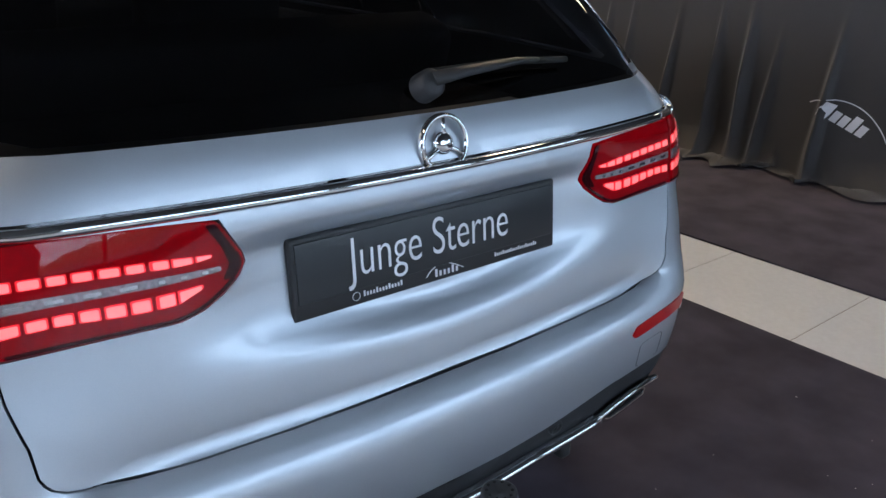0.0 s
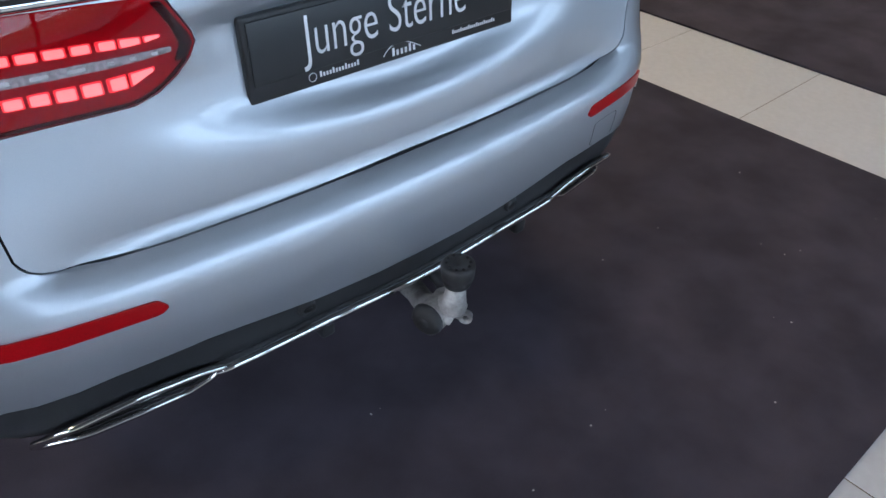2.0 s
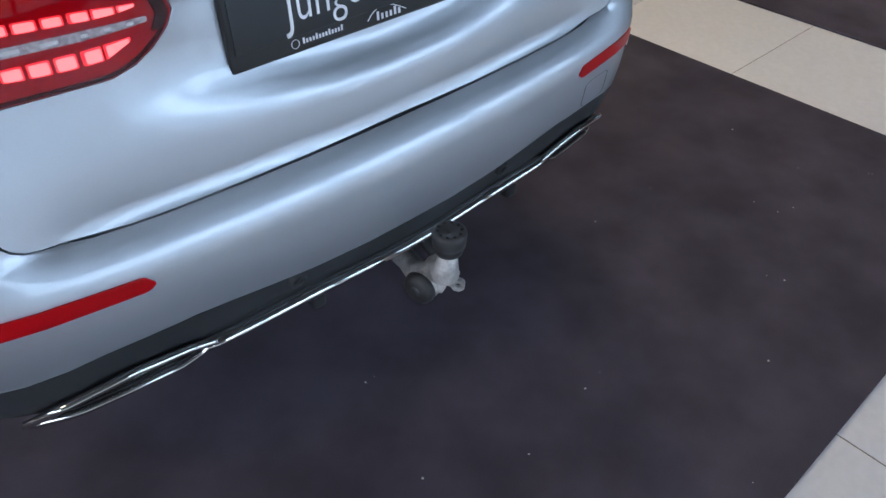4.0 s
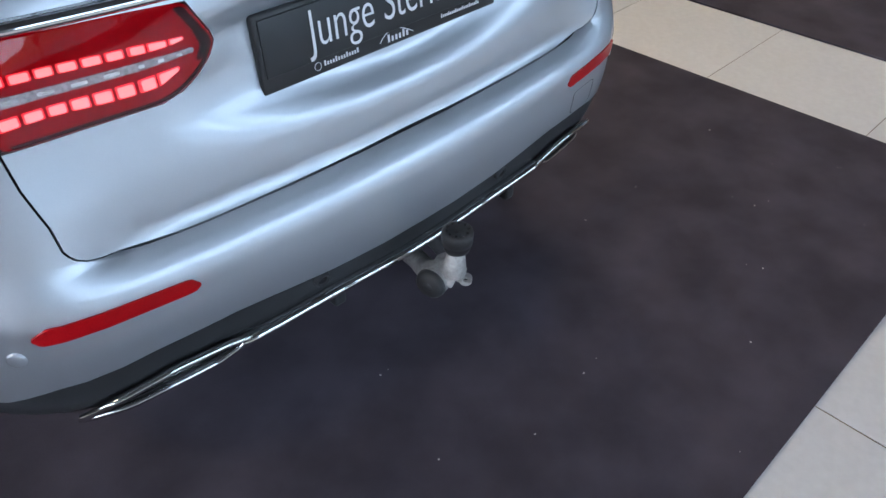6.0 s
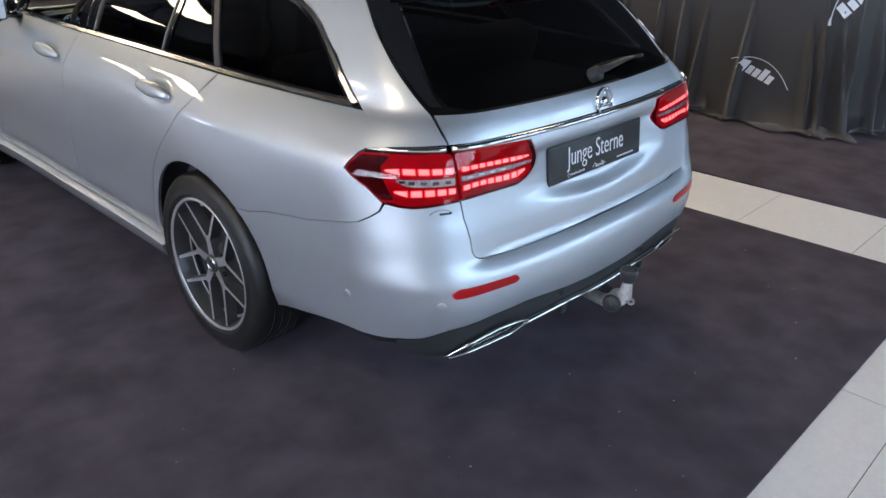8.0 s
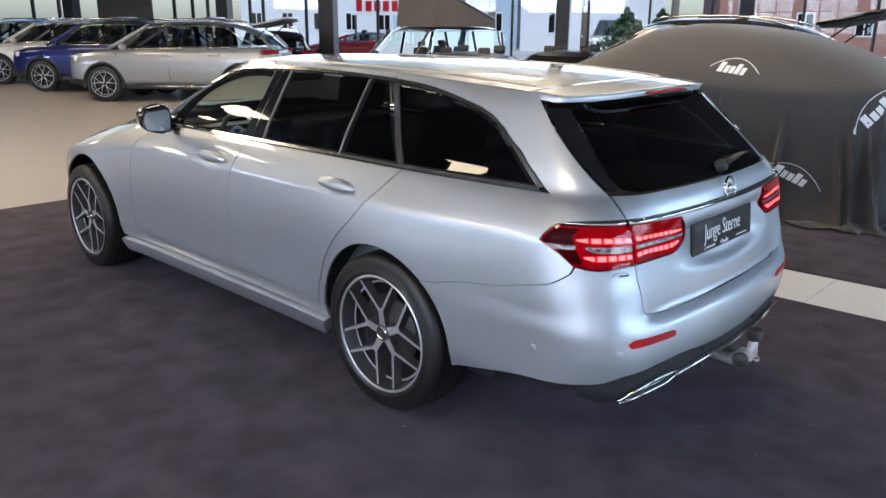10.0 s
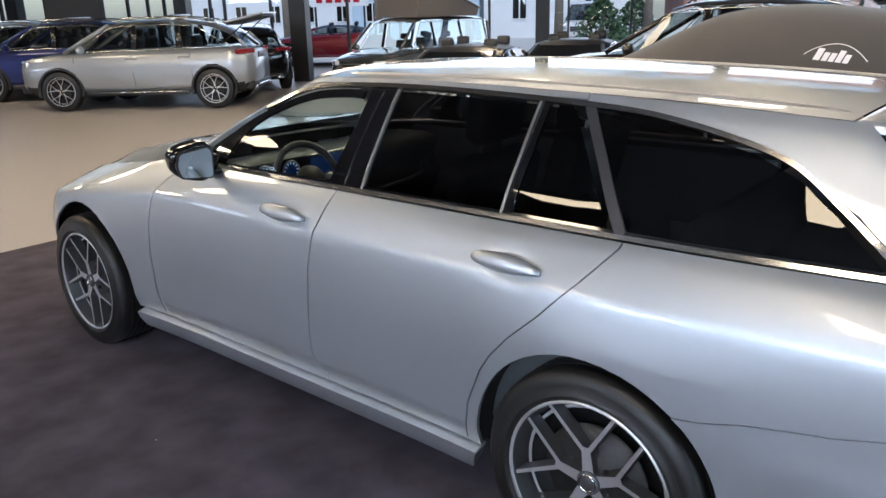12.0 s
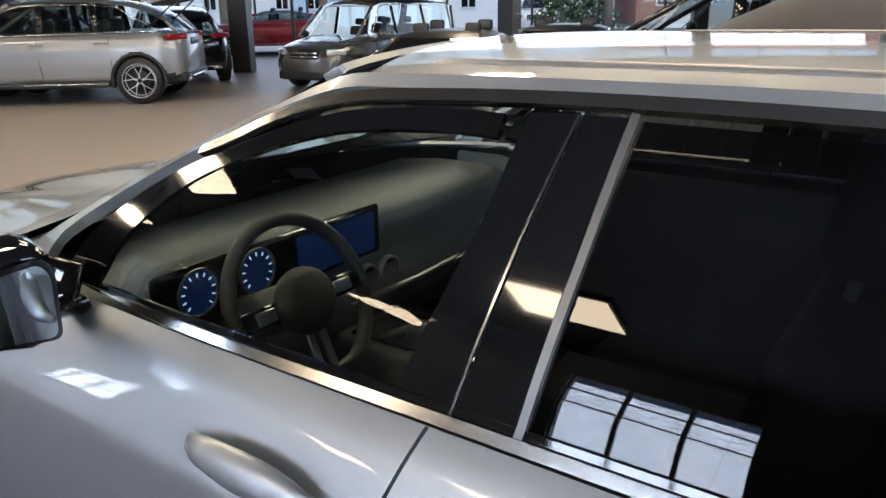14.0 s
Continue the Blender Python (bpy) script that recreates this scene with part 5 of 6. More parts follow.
# ---- the other cars of the hall ----
def loft_car(name, label, paint, spec, m, glass=None, group="parked cars"):
    """A car from stations along its length. Local: y forwards, x to the right, z up; wheels at y = +-wb/2."""
    ob = thing(name, label, "car", m, group)
    L, W, wb, r = spec["length"], spec["width"] / 2, spec["wheelbase"], spec["tyre"]
    belt, roofz, sillz = curve(spec["belt"]), curve(spec["roof"]), spec["sill"]
    plan = curve([(-L / 2, .70), (-L / 2 + .10, .86), (-L / 2 + .45, .97), (-L / 4, 1), (L / 4, 1), (L / 2 - .55, .96), (L / 2 - .15, .84), (L / 2, .62)])
    c0 = (spec["rear_oh"] - spec["front_oh"]) / 2
    ys = np.linspace(-L / 2, L / 2, 110)
    # lower body
    rows = []
    for y in ys:
        w, b = W * float(plan(y)), float(belt(y))
        e = min(1, (L / 2 - abs(y)) / .35)
        lo = sillz + .10 * (1 - e) ** 2
        rows.append([(-w * .88, y, lo), (-w * .97, y, lo + .10), (-w, y, lo + (b - lo) * .42), (-w * .99, y, lo + (b - lo) * .72), (-w * .95, y, b - .07), (-w * .87, y, b), (-w * .55, y, b + .035),
                     (0, y, b + .05), (w * .55, y, b + .035), (w * .87, y, b), (w * .95, y, b - .07), (w * .99, y, lo + (b - lo) * .72), (w, y, lo + (b - lo) * .42), (w * .97, y, lo + .10), (w * .88, y, lo)])
    pts = np.array(rows)
    k15 = np.linspace(0, 14, 57)
    pts = np.stack([np.stack([np.interp(k15, np.arange(15), row[:, d]) for d in range(3)], -1) for row in pts])
    bm = grid_mesh(pts)
    for side in (0, -1):
        ring = [v for v in bm.verts if abs(v.co.y - ys[side]) < 1e-5]
        bm.faces.new(sorted(ring, key=lambda v: math.atan2(v.co.z - .6, v.co.x)))
    bm.faces.index_update()
    kill = [f for f in bm.faces if any(math.hypot(f.calc_center_median().y - (c0 + k * wb / 2), f.calc_center_median().z - r) < r + .06 for k in (1, -1)) and abs(f.calc_center_median().x) > W * .7]
    bmesh.ops.delete(bm, geom=kill, context="FACES")
    bmesh.ops.recalc_face_normals(bm, faces=bm.faces)
    bm.faces.index_update()
    if spec["suv"]:
        # dark cladding round the lower corners, one piece to each corner
        bm.faces.ensure_lookup_table()
        low_part = []
        for ky in (1, -1):
            for kx in (1, -1):
                mine = {f.index for f in bm.faces if f.calc_center_median().z < sillz + .15 and (f.calc_center_median().y - c0) * ky > wb / 2 + r * .5 and f.calc_center_median().x * kx > 0}
                clad = bm.copy()
                bmesh.ops.delete(clad, geom=[f for k, f in enumerate(clad.faces[:]) if k not in mine], context="FACES")
                part("bumper_cladding", clad, TRIM, ob, "dark plastic bumper cladding")
                low_part += mine
        bmesh.ops.delete(bm, geom=[bm.faces[k] for k in low_part], context="FACES")
    part("body", bm, paint, ob)
    part("underbody", boxed(-W * .80, W * .80, -L / 2 + .15, L / 2 - .2, sillz - .02, .72, .03), SHELL, ob)
    for k in (1, -1):
        yc = c0 + k * wb / 2
        for sx in (1, -1):
            g = np.array([[(sx * x, yc + rr * math.cos(a), r + rr * math.sin(a)) for a in np.linspace(-.25, math.pi + .25, 22)] for x, rr in ((W * .93, r + .02), (W * 1.006, r + .028), (W * 1.012, r + .058), (W * .985, r + .075))])
            part("wheel_arch", grid_mesh(g), TRIM if spec["suv"] else paint, ob)
    # greenhouse
    g0, g1 = spec["house"]
    gy = np.linspace(g0, g1, 40)
    rows = []
    for y in gy:
        b, t = float(belt(y)) - .01, float(roofz(y))
        w0, w1 = W * .87 * float(plan(y)) ** .5, W * .70 * float(plan(y)) ** .3
        rows.append([(-(w0 + (w1 - w0) * z), y, b + (t - .05 - b) * z) for z in (0, .5, 1)] + [(-w1 * .82, y, t - .015), (-w1 * .4, y, t + .012), (0, y, t + .02), (w1 * .4, y, t + .012), (w1 * .82, y, t - .015)]
                    + [((w0 + (w1 - w0) * z), y, b + (t - .05 - b) * z) for z in (1, .5, 0)])
    P = np.array(rows)
    bm = grid_mesh(P)
    for i in (0, -1):
        bm.faces.new([v for v in bm.verts if abs(v.co.y - gy[i]) < 1e-5])
    bmesh.ops.recalc_face_normals(bm, faces=bm.faces)
    band = (spec["windows"][-1][0], spec["windows"][0][1], spec["windows"][-1][2], spec["windows"][0][3])
    gone = []
    for f in bm.faces:
        c = f.calc_center_median()
        side = len(f.verts) == 4 and abs(f.normal.x) > .55 and band[0] - .02 < c.y < band[1]
        if side or c.y > spec["screen"][2] + .03 or c.y < spec["hatch"][2] - .03:
            gone.append(f)
    bmesh.ops.delete(bm, geom=gone, context="FACES")
    house = part("roof", bm, spec.get("roof_paint", paint), ob)
    # side glass: spans of the house's flank
    for sx in (1, -1):
        for a, b_, lean0, lean1 in spec["windows"]:
            n, out = 8, .006
            g = np.zeros((n, 4, 3))
            for i in range(n):
                for j in range(4):
                    v = .02 + .95 * j / 3
                    y = (a + lean0 * v) + ((b_ + lean1 * v) - (a + lean0 * v)) * i / (n - 1)
                    yy = min(max(y, g0 + .02), g1 - .02)
                    bb, t = float(belt(yy)) - .01, float(roofz(yy))
                    w0, w1 = W * .87 * float(plan(yy)) ** .5, W * .70 * float(plan(yy)) ** .3
                    g[i, j] = (sx * (w0 + (w1 - w0) * v + out), yy, bb + (t - .05 - bb) * v)
            pane_ob = part("side_window", grid_mesh(g), glass or DARKGLASS, ob, "tinted side glass")
            pane_ob.visible_shadow = False
        pts = [(sx * (W * .87 * float(plan(y)) ** .5 + .012), y, float(belt(y)) + .02) for y in np.linspace(spec["windows"][-1][0] - .02, spec["windows"][0][1] + .02, 10)]
        part("chrome_line", tube(pts, .010, 6), CHROME, ob)
        top = []
        for y in np.linspace(band[0] + band[2] * .93, band[1] + band[3] * .93, 12):
            w0, w1 = W * .87 * float(plan(y)) ** .5, W * .70 * float(plan(y)) ** .3
            bb, t = float(belt(y)) - .01, float(roofz(y))
            top.append((sx * (w0 + (w1 - w0) * .93 + .006), y, bb + (t - .05 - bb) * .93))
        part("chrome_line", tube([pts[0]] + top + [pts[-1]], .008, 6), CHROME, ob)
        for a, b_, lean0, lean1 in spec["windows"][:-1]:
            post = [(sx * (W * (.87 - .17 * v) + .016), a - .04 + lean0 * v, float(belt(a)) + (float(roofz(a)) - .06 - float(belt(a))) * v) for v in (.06, .5, .92)]
            part("window_post", tube(post, .062, 6, .4), GLOSS, ob)
        for yh in spec["handles"]:
            z = float(belt(yh)) - .13
            part("door_handle", tube([(sx * W * .985, yh - .11, z), (sx * (W + .02), yh, z + .01), (sx * W * .985, yh + .11, z)], [.010, .018, .010], 8), spec.get("handle", paint), ob)
        my = spec["windows"][0][1] - .12
        bmm = bmesh.new()
        bmesh.ops.create_uvsphere(bmm, u_segments=14, v_segments=9, radius=1, matrix=Matrix.LocRotScale((sx * (W + .06), my, float(belt(my)) + .07), None, (.115, .07, .08)))
        part("door_mirror", bmm, paint, ob)
        for ys_ in spec["seams"]:
            part("door_seam", tube([(sx * (W * 1.0), ys_, sillz + .12), (sx * (W * 1.003), ys_ + .02, .62), (sx * W * .96, ys_ + .04, float(belt(ys_)) - .06)], .004, 4), SHELL, ob)
        part("side_skirt", boxed(min(sx * W * .90, sx * W * 1.0), max(sx * W * .90, sx * W * 1.0), c0 - wb / 2 + r + .10, c0 + wb / 2 - r - .10, sillz - .03, sillz + .07, .02), TRIM if spec["suv"] else paint, ob)
        part("skirt_strip", tube([(sx * W * 1.0, c0 - wb / 2 + r + .12, sillz + .03), (sx * W * 1.0, c0 + wb / 2 - r - .12, sillz + .03)], .012, 6), CHROME, ob)
        # lamps
        ye, yb = L / 2, -L / 2
        z = spec["lamp_z"]
        part("head_lamp", moved(boxed(-.20, .20, -.06, .05, -.065, .065, .04, 3), pose(sx * W * .72, ye - .16, z, 0, 0, sx * -38)), HEADLAMP, ob, "clear head lamp")
        part("tail_lamp", moved(boxed(-.23, .23, -.05, .05, -.05, .05, .035, 3), pose(sx * W * .76, yb + .13, z + .16, 0, 0, sx * 30)), REDLAMP, ob, "red tail lamp")
    # screens
    def strip(y0, z0, y1, z1, w0, w1, nm):
        g = np.array([[((w0 + (w1 - w0) * t) * u, y0 + (y1 - y0) * t - math.copysign(.05, y0) * u * u + math.copysign(.022, y0), z0 + (z1 - z0) * t + .018) for u in np.linspace(-1, 1, 9)] for t in (0, .5, 1)])
        screen_ob = part(nm, grid_mesh(g), glass or DARKGLASS, ob, "tinted glass")
        screen_ob.visible_shadow = False
        for sx in (1, -1):
            part("screen_pillar", tube([(sx * w0, y0 - math.copysign(.03, y0), z0), (sx * w1, y1, z1 + .01)], .035, 8), paint, ob)
    if "screen" in spec:
        strip(*spec["screen"], "windscreen")
    if "hatch" in spec:
        strip(*spec["hatch"], "rear_screen")
    # seats seen through the glass
    for ys_ in (.05, -.85):
        for sx in (1, -1):
            b = float(belt(ys_))
            seat = part("seat", moved(boxed(-.22, .22, -.07, .07, -.25, .22, .05, 2), pose(sx * .36, ys_, b, 12, 0, 0)), LEATHER, ob, "dark seat")
            part("head_rest", moved(boxed(-.11, .11, -.05, .05, .25, .40, .04, 2), pose(sx * .36, ys_, b, 12, 0, 0)), LEATHER, seat)
    # nose and tail
    ye = L / 2
    part("grille", boxed(-.36, .36, ye - .06, ye + .012, spec["lamp_z"] - .16, spec["lamp_z"] + .06, .04, 3), GLOSS, ob, "dark radiator grille")
    part("grille_ring", moved(lathe([(0, .075), (.012, .075), (.012, .062), (0, .062)], 20, "y"), pose(0, ye + .012, spec["lamp_z"] - .05)), CHROME, ob)
    for dz in (-.02, -.10):
        part("grille_bar", boxed(-.34, .34, ye + .006, ye + .016, spec["lamp_z"] + dz - .012, spec["lamp_z"] + dz + .012, .004), CHROME, ob)
    part("front_apron", boxed(-W * .72, W * .72, ye - .16, ye + .005, sillz + .02, sillz + .20, .04, 3), TRIM, ob)
    part("rear_apron", boxed(-W * .80, W * .80, -ye - .005, -ye + .16, sillz + .02, sillz + .17, .04, 3), TRIM, ob)
    part("rear_strip", tube([(-W * .74, -ye + .02, sillz + .10), (-W * .4, -ye - .02, sillz + .09), (W * .4, -ye - .02, sillz + .09), (W * .74, -ye + .02, sillz + .10)], .022, 8), CHROME, ob)
    part("plate", boxed(-.26, .26, -ye - .012, -ye + .02, spec["lamp_z"] + .02, spec["lamp_z"] + .13, .004), PLATEBLACK, ob)
    for sx in (1, -1):
        part("tailpipe", moved(boxed(-.09, .09, -.05, .05, -.03, .03, .015, 2), pose(sx * W * .62, -ye + .03, sillz + .05)), CHROME, ob)
        if spec["suv"]:
            ra = [(sx * W * .62, y, float(roofz(y)) + .045) for y in np.linspace(g0 + .55, g1 - 1.15, 8)]
            part("roof_rail", tube([Vector(ra[0]) - Vector((0, .08, .05))] + ra + [Vector(ra[-1]) + Vector((0, .08, -.05))], .016, 8), CHROME, ob)
    for k in (1, -1):
        for sx in (1, -1):
            make_wheel(ob, pose(sx * (W - .115), c0 + k * wb / 2, r, 0, 0, 0 if sx > 0 else 180), r=r, rim_r=r * .74, w=.235, n=5, twin=.30, tread=False, dark=GLOSS)
    return ob


HEADLAMP = node_material("clear_lamp", (.65, .67, .70), .12, .5, coat=1, grain=.6, scale=60)
REDLAMP = node_material("red_lamp", (.28, .01, .02), .15, coat=1, grain=.4, scale=80)
SILVER = node_material("silver_paint", (.36, .375, .39), .34, .6, 1, grain=.08, scale=500)
DEEPBLUE = node_material("deep_blue_paint", (.012, .022, .13), .28, .4, 1)
PEARL = node_material("pearl_white_paint", (.66, .63, .58), .3, .2, 1)
BLACKPAINT = node_material("black_paint", (.008, .008, .009), .12, .2, 1)
DULLBLACK = node_material("dark_graphite_paint", (.014, .014, .015), .38, .2, .15)
GREYPAINT = node_material("graphite_paint", (.13, .135, .14), .25, .5, 1)
BROWNBLACK = node_material("dark_brown_paint", (.035, .028, .024), .22, .3, 1)
REDPAINT = node_material("bright_red_paint", (.42, .012, .025), .25, .1, 1)
WHITEPAINT = node_material("white_paint", (.72, .73, .74), .3, 0, 1)
DARKGLASS = glass_material("dark_car_glass", (.17, .20, .20))
CARGLASS = glass_material("tinted_car_glass", (.50, .57, .55))

SUV = dict(length=4.45, width=1.89, wheelbase=2.873, front_oh=.87, rear_oh=.71, tyre=.365, sill=.30, suv=True, lamp_z=.86,
           belt=[(-2.25, .98), (-1.8, 1.09), (-.5, 1.07), (.9, 1.04), (1.2, 1.02), (1.8, .97), (2.2, .88), (2.34, .74)],
           roof=[(-2.12, 1.10), (-1.98, 1.26), (-1.74, 1.42), (-1.32, 1.55), (-.6, 1.615), (.1, 1.605), (.45, 1.54), (1.32, 1.05)], house=(-2.10, 1.32),
           windows=[(-.02, .98, .0, -.55), (-.88, -.10, .05, .0), (-1.88, -1.0, .72, .10)], handles=(-.02, -1.0), seams=(1.02, -.06, -1.15),
           screen=(1.34, 1.05, .45, 1.53, .70, .58), hatch=(-2.14, 1.08, -1.88, 1.34, .66, .56))
LOW = dict(SUV, suv=False, length=4.6, rear_oh=.92, tyre=.34, sill=.22, lamp_z=.66, wheelbase=2.8,
           belt=[(-2.35, .86), (-1.5, .98), (.9, .93), (1.3, .88), (2.0, .76), (2.3, .60)],
           roof=[(-2.0, .98), (-1.2, 1.24), (-.4, 1.37), (.2, 1.36), (.5, 1.27), (1.3, .92)], house=(-2.0, 1.3),
           screen=(1.32, .92, .5, 1.26, .68, .56), hatch=(-2.02, .97, -1.2, 1.22, .66, .55))
VAN = dict(SUV, length=5.1, width=1.93, wheelbase=3.2, front_oh=.9, rear_oh=1.0, tyre=.34, sill=.24, suv=False, lamp_z=.85,
           belt=[(-2.55, 1.12), (1.0, 1.12), (1.7, 1.05), (2.3, .92), (2.55, .74)],
           roof=[(-2.54, 1.80), (-2.3, 1.89), (.6, 1.90), (1.0, 1.80), (1.75, 1.12)], house=(-2.53, 1.75),
           windows=[(.35, 1.30, .0, -.55), (-.95, .22, .0, .0), (-2.30, -1.08, .04, .0)], handles=(.5, -.2), seams=(1.25, .28, -1.0),
           screen=(1.78, 1.12, .98, 1.78, .76, .66), hatch=(-2.56, 1.15, -2.5, 1.75, .76, .70))


def park(spec, name, label, paint, front_wheel, heading, near, glass=None, **kw):
    """Parks a car: its near front wheel at a point, heading in degrees from +x, near = -1 when its left flank faces us."""
    d = Vector((math.cos(radians(heading)), math.sin(radians(heading)), 0))
    right = Vector((d.y, -d.x, 0))
    c0 = (spec["rear_oh"] - spec["front_oh"]) / 2
    p = Vector((*front_wheel, 0)) - d * (c0 + spec["wheelbase"] / 2) - right * near * (spec["width"] / 2 - .1)
    return loft_car(name, label, paint, spec, pose(p.x, p.y, -.012, 0, 0, heading - 90), glass, **kw)


HEAD = 130
park(SUV, "suv", "silver sport utility car with machined alloy wheels", SILVER, (4.10, 15.15), HEAD, -1)
park(SUV, "suv", "deep blue sport utility car beside a silver one", DEEPBLUE, (4.05, 18.3), HEAD, -1)
park(SUV, "suv", "pearl white sport utility car in the parked row", PEARL, (4.1, 21.3), HEAD, -1)
park(SUV, "suv", "black sport utility car at the end of the row", BLACKPAINT, (4.2, 24.6), HEAD, -1)
loft_car("suv", "black sport utility car seen from behind, by a column", BLACKPAINT, SUV, pose(9.1, 16.4, -.012, 0, 0, -28) @ Matrix.Scale(.90, 4))
van = loft_car("camper_van", "graphite camper van with raised pop-up roof", GREYPAINT, VAN, pose(10.6, 12.05, -.012, 0, 0, 97) @ Matrix.Diagonal((.86, .86, .80, 1)), CARGLASS)
# raised tent roof
bm = bmesh.new()
v = [bm.verts.new(p) for p in ((-.62, .75, 1.92), (.62, .75, 1.92), (.62, -2.1, 1.92), (-.62, -2.1, 1.92), (-.62, .60, 2.95), (.62, .60, 2.95), (.62, -2.2, 2.12), (-.62, -2.2, 2.12))]
for f in ((0, 1, 5, 4), (1, 2, 6, 5), (2, 3, 7, 6), (3, 0, 4, 7), (4, 5, 6, 7)):
    bm.faces.new([v[k] for k in f])
bmesh.ops.recalc_face_normals(bm, faces=bm.faces)
part("tent_roof", bm, node_material("taupe_tent_cloth", (.16, .135, .115), .9, grain=.3, scale=200), van, "taupe tent cloth of the raised roof", smooth=False)
part("roof_shell", moved(boxed(-.66, .66, -1.55, 1.45, -.03, .04, .03, 3), pose(0, -.78, 2.56, 16.2, 0, 0)), GREYPAINT, van)
ROADSTER = dict(LOW, roof=[(-2.0, .95), (-1.2, 1.14), (-.4, 1.25), (.2, 1.24), (.5, 1.17), (1.3, .90)], screen=(1.32, .90, .5, 1.16, .68, .56), hatch=(-2.02, .94, -1.2, 1.12, .66, .55))
loft_car("coupe", "black low coupe behind the silver estate", DULLBLACK, ROADSTER, pose(6.7, 7.5, -.012, 0, 0, 112) @ Matrix.Scale(.92, 4), GLOSS)
loft_car("coupe", "black low coupe parked beside another", DULLBLACK, ROADSTER, pose(8.9, 7.0, -.012, 0, 0, 112) @ Matrix.Scale(.92, 4), GLOSS)
TALL = dict(SUV, roof=[(a, b + .08) for a, b in SUV["roof"]])
loft_car("suv", "dark brown sport utility car with roof rails behind the covered car", BROWNBLACK, TALL, pose(8.0, 4.25, -.012, 0, 0, 4))
# open tailgates
for x, y, z, turn, col, lab in ((6.30, 12.75, 1.52, HEAD - 90, SILVER, "silver"), (6.75, 16.4, 1.52, HEAD - 90, BLACKPAINT, "black"), (6.2, 19.9, 1.52, HEAD - 90, BLACKPAINT, "black"), (7.95, 2.35, 1.62, 4, BLACKPAINT, "black")):
    flap_ob = thing("raised_tailgate", lab + " raised tailgate of a parked car", "tailgate", pose(x, y, z, 0, 0, turn), "raised tailgates")
    part("panel", moved(boxed(-.60, .60, -.74, 0, -.01, .03, .018, 3), pose(0, 0, 0, -12, 0, 0)), col, flap_ob)
    part("liner", moved(boxed(-.56, .56, -.70, -.03, -.05, -.011, .015, 2), pose(0, 0, 0, -12, 0, 0)), TRIM, flap_ob, "dark inner lining")
    part("glass", moved(boxed(-.52, .52, -.42, -.08, .031, .036, .002), pose(0, 0, 0, -12, 0, 0)), GLOSS, flap_ob)
    for sx in (1, -1):
        part("gas_strut", tube([(sx * .56, -.45, .07), (sx * .58, .05, -.35)], .012, 6), SHELL, flap_ob)

# ---- beyond the glass ----
def at_out(a, out):
    p = FAC + FDIR * a + FNOR * out
    return p


BRICK = node_material("red_brick_wall", (.32, .16, .12), .85, grain=.5, scale=14, stain=.3, stain_scale=.8, tint=(.24, .12, .09))
WHITEWALL = node_material("white_render", (.70, .71, .72), .8, grain=.1, scale=20, stain=.15)
BLUEWALL = node_material("pale_blue_cladding", (.42, .52, .62), .6, grain=.1, scale=10)
ROOFTILE = node_material("red_roof_tiles", (.28, .12, .09), .8, grain=.4, scale=12)
BARK = node_material("grey_bark", (.20, .17, .14), .9, grain=.6, scale=18, bump=.8)
LEAF = node_material("dark_evergreen", (.035, .075, .030), .7, grain=.6, scale=8)
TWIG = node_material("bare_twigs", (.16, .12, .10), .9)


def building(name, label, m, w, d, h, wall, roof_h, rows, cols, ridge=True):
    ob = thing(name, label, "building", m)
    part("wall", boxed(0, w, 0, d, -.12, h), wall, ob, smooth=False)
    if ridge:
        bm = bmesh.new()
        v = [bm.verts.new(p) for p in ((-.3, -.3, h), (w + .3, -.3, h), (w + .3, d + .3, h), (-.3, d + .3, h), (-.3, d / 2, h + roof_h), (w + .3, d / 2, h + roof_h))]
        for f in ((0, 1, 5, 4), (2, 3, 4, 5), (0, 4, 3), (1, 2, 5), (0, 3, 2, 1)):
            bm.faces.new([v[k] for k in f])
        part("roof", bm, ROOFTILE, ob, smooth=False)
    else:
        part("roof", boxed(-.2, w + .2, -.2, d + .2, h, h + .25), STEEL, ob, smooth=False)
    for r in range(rows):
        for c in range(cols):
            x = w * (c + .5) / cols
            z = 1.0 + r * 2.9
            win = part("window", boxed(x - .50, x + .50, -.05, -.006, z, z + 1.35, .01), WHITEPAINT, ob, smooth=False)
            for sx in (-1, 1):
                part("pane", boxed(x + sx * .23 - .19, x + sx * .23 + .19, -.058, -.051, z + .08, z + 1.27), GLOSS, win, smooth=False)
    return ob


def facing(a, out):
    """A pose outside the glass whose y runs away from it and x along it, to the right as seen from the hall."""
    p = at_out(a, out)
    return pose(p.x, p.y, 0, 0, 0, math.degrees(math.atan2(FNOR.y, FNOR.x)) - 90)


building("brick_house", "red brick house with white windows across the street", facing(-15.5, 24), 16, 9, 5.6, BRICK, 3.5, 2, 5)
building("white_hall", "white rendered workshop hall across the yard", facing(-3.5, 26), 9, 10, 3.6, WHITEWALL, 1.2, 1, 2, False)
building("blue_hall", "pale blue clad hall across the yard", facing(6.2, 30), 9, 10, 5.2, BLUEWALL, 1.2, 1, 3, False)
building("white_hall", "long white hall at the end of the yard", facing(20, 34), 16, 10, 6, WHITEWALL, 1.2, 2, 6, False)
sign = thing("shop_sign", "white sign board with red bars outside", "sign", facing(3.4, 17))
part("board", boxed(-1.6, 1.6, -.05, .05, 2.0, 3.2, .02), WHITEWALL, sign, smooth=False)
part("board_post", boxed(-1.4, -1.3, -.05, .05, -.12, 2.0), STEEL, sign, smooth=False)
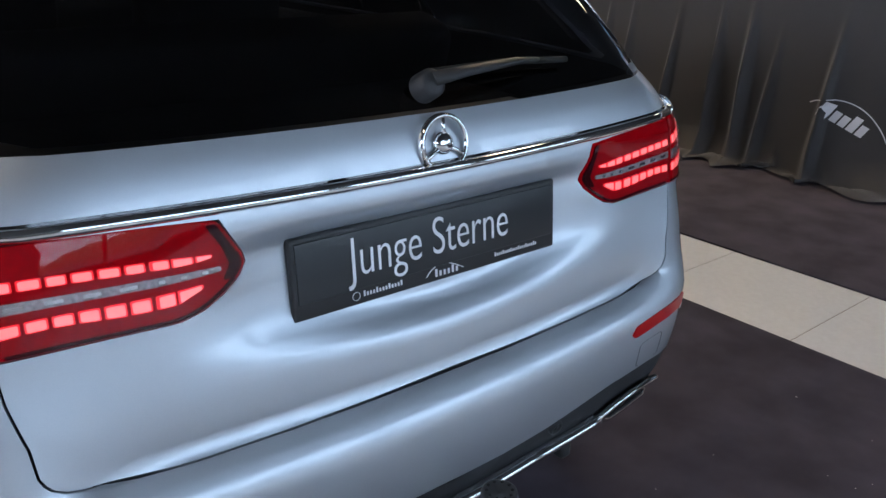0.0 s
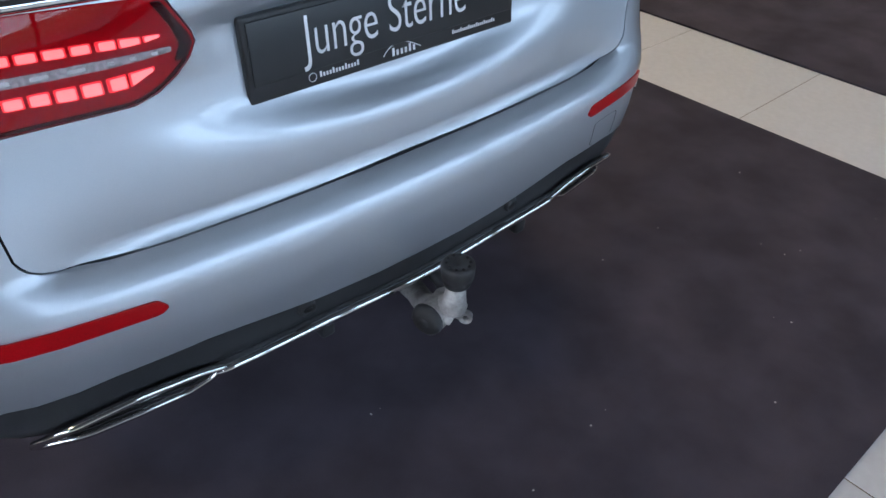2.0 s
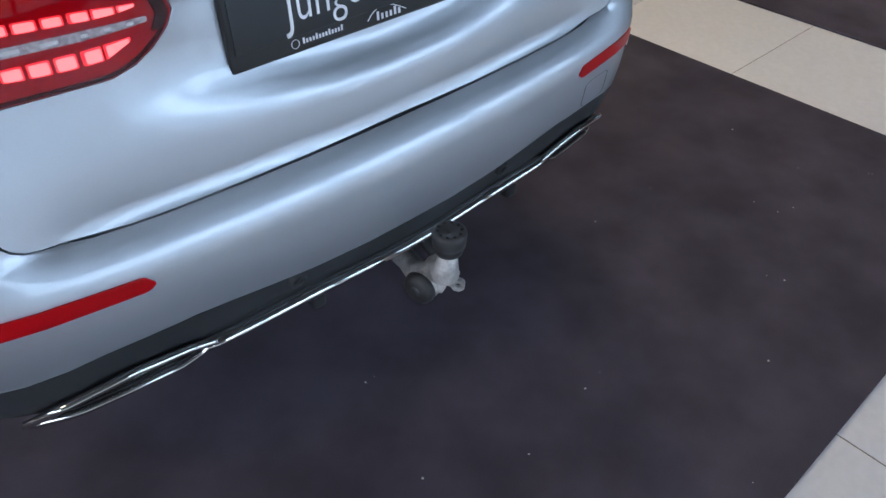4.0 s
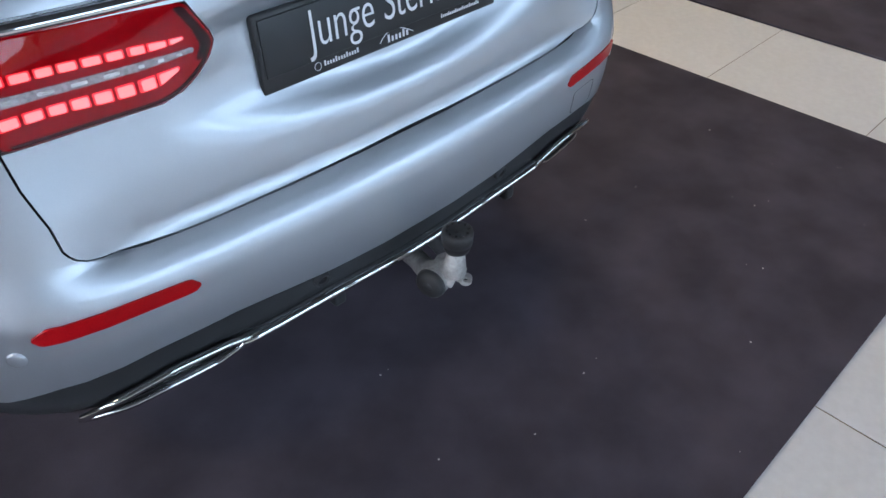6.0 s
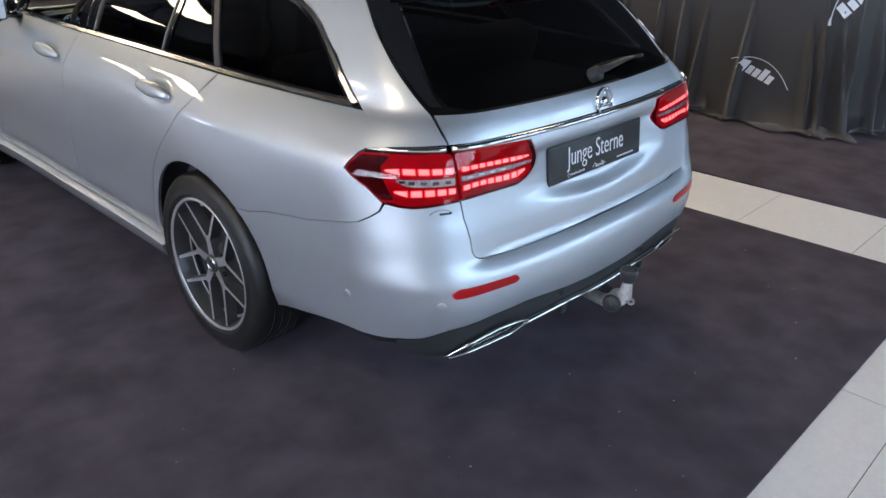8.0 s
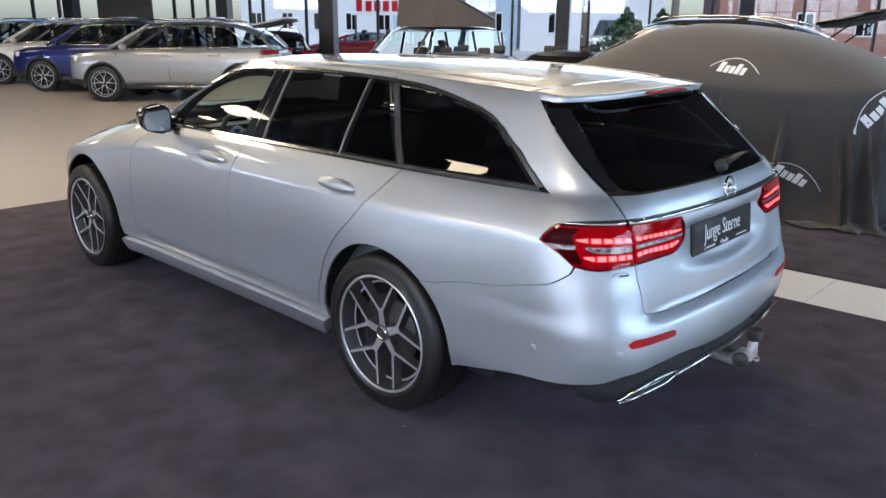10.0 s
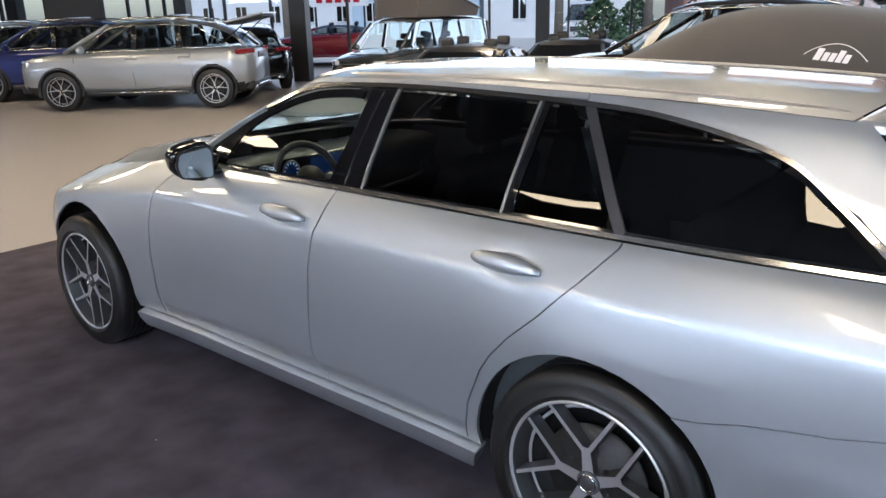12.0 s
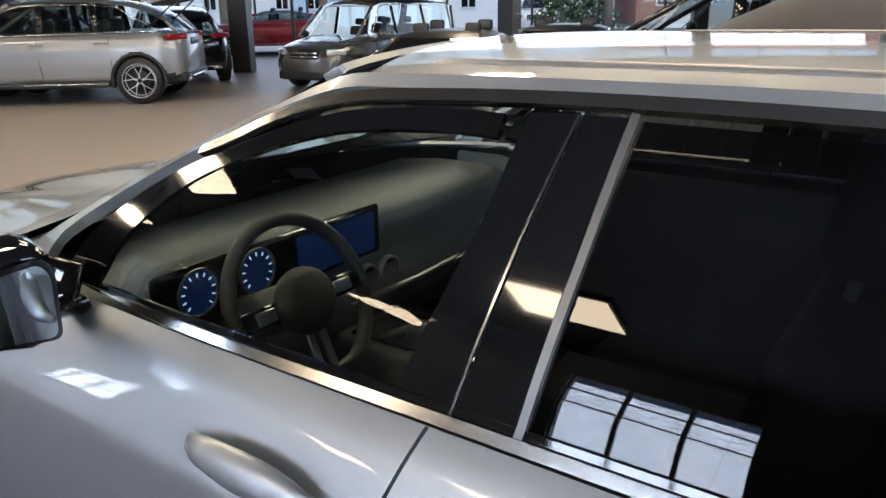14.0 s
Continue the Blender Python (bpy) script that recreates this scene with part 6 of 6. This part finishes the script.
part("board_post", boxed(1.3, 1.4, -.05, .05, -.12, 2.0), STEEL, sign, smooth=False)
for k, (x, w, h) in enumerate(((-1.1, .34, .8), (-.55, .36, .55), (-.05, .36, .55), (.45, .36, .55), (.95, .34, .55))):
    part("red_bar", boxed(x - w / 2, x + w / 2, -.07, -.052, 2.2, 2.2 + h, .01), REDPAINT, sign, smooth=False)

rnd = random.Random(4)


def bare_tree(m, h):
    ob = thing("bare_tree", "bare grey tree trunk with thin limbs by the street", "tree", m, "street trees")
    part("trunk", tube([(0, 0, -.12), (.03, .02, h * .35), (-.02, .05, h * .7), (.05, .0, h)], [.20, .16, .13, .07], 12), BARK, ob)
    bm = bmesh.new()
    for k in range(26):
        z = h * (.45 + .5 * rnd.random())
        a = rnd.random() * 6.28
        l = 1.0 + rnd.random() * 1.6
        p = [(0, 0, z), (l * .5 * math.cos(a), l * .5 * math.sin(a), z + .35 * l), (l * math.cos(a + .2), l * math.sin(a + .2), z + .8 * l)]
        t = tube(p, [.05, .028, .008], 5)
        me = bpy.data.meshes.new("tmp")
        t.to_mesh(me)
        t.free()
        bm.from_mesh(me)
        bpy.data.meshes.remove(me)
    part("limbs", bm, TWIG, ob)
    return ob


tree0 = bare_tree(facing(-1.0, 7), 6.5)
for a, o in ((-4.4, 7.5), (-8.3, 7), (3.2, 8), (8.0, 8), (12.0, 7.5), (-11.8, 8)):
    copy_thing(tree0, facing(a, o) @ pose(0, 0, 0, 0, 0, a * 37))


def shrub(m, w, h):
    ob = thing("evergreen_shrub", "dark green conical evergreen shrub outside the glass", "shrub", m, "shrubs")
    bm = bmesh.new()
    for k in range(1500):
        z = h * rnd.random() ** 1.3
        r = w * (1 - (z / h) ** 1.4) * (.35 + .65 * rnd.random() ** .4) * (1 + .25 * math.sin(5 * z + k % 7))
        a = rnd.random() * 6.28
        c = Vector((r * math.cos(a), r * math.sin(a), z))
        s = .07 + .08 * rnd.random()
        d = Vector((rnd.uniform(-1, 1), rnd.uniform(-1, 1), rnd.uniform(-.3, 1))).normalized()
        e = d.orthogonal().normalized()
        bm.faces.new([bm.verts.new(c + d * s), bm.verts.new(c + e * s * .5), bm.verts.new(c - d * s * .6), bm.verts.new(c - e * s * .5)])
    part("crown", bm, LEAF, ob, smooth=False)
    part("trunk", tube([(0, 0, -.12), (0, 0, h * .5)], .07, 8), BARK, ob)
    return ob


shrub0 = shrub(facing(-9.9, 6), 1.2, 2.2)
copy_thing(shrub0, facing(-11.4, 9))
park(dict(ROADSTER, roof_paint=DULLBLACK), "convertible", "bright red convertible with black soft top parked outside the glass", REDPAINT, (15.3, 22.2), 132, -1, group="street cars")
park(VAN, "delivery_van", "white van parked outside the glass", WHITEPAINT, (27.7, 16.7), 200, -1, group="street cars")
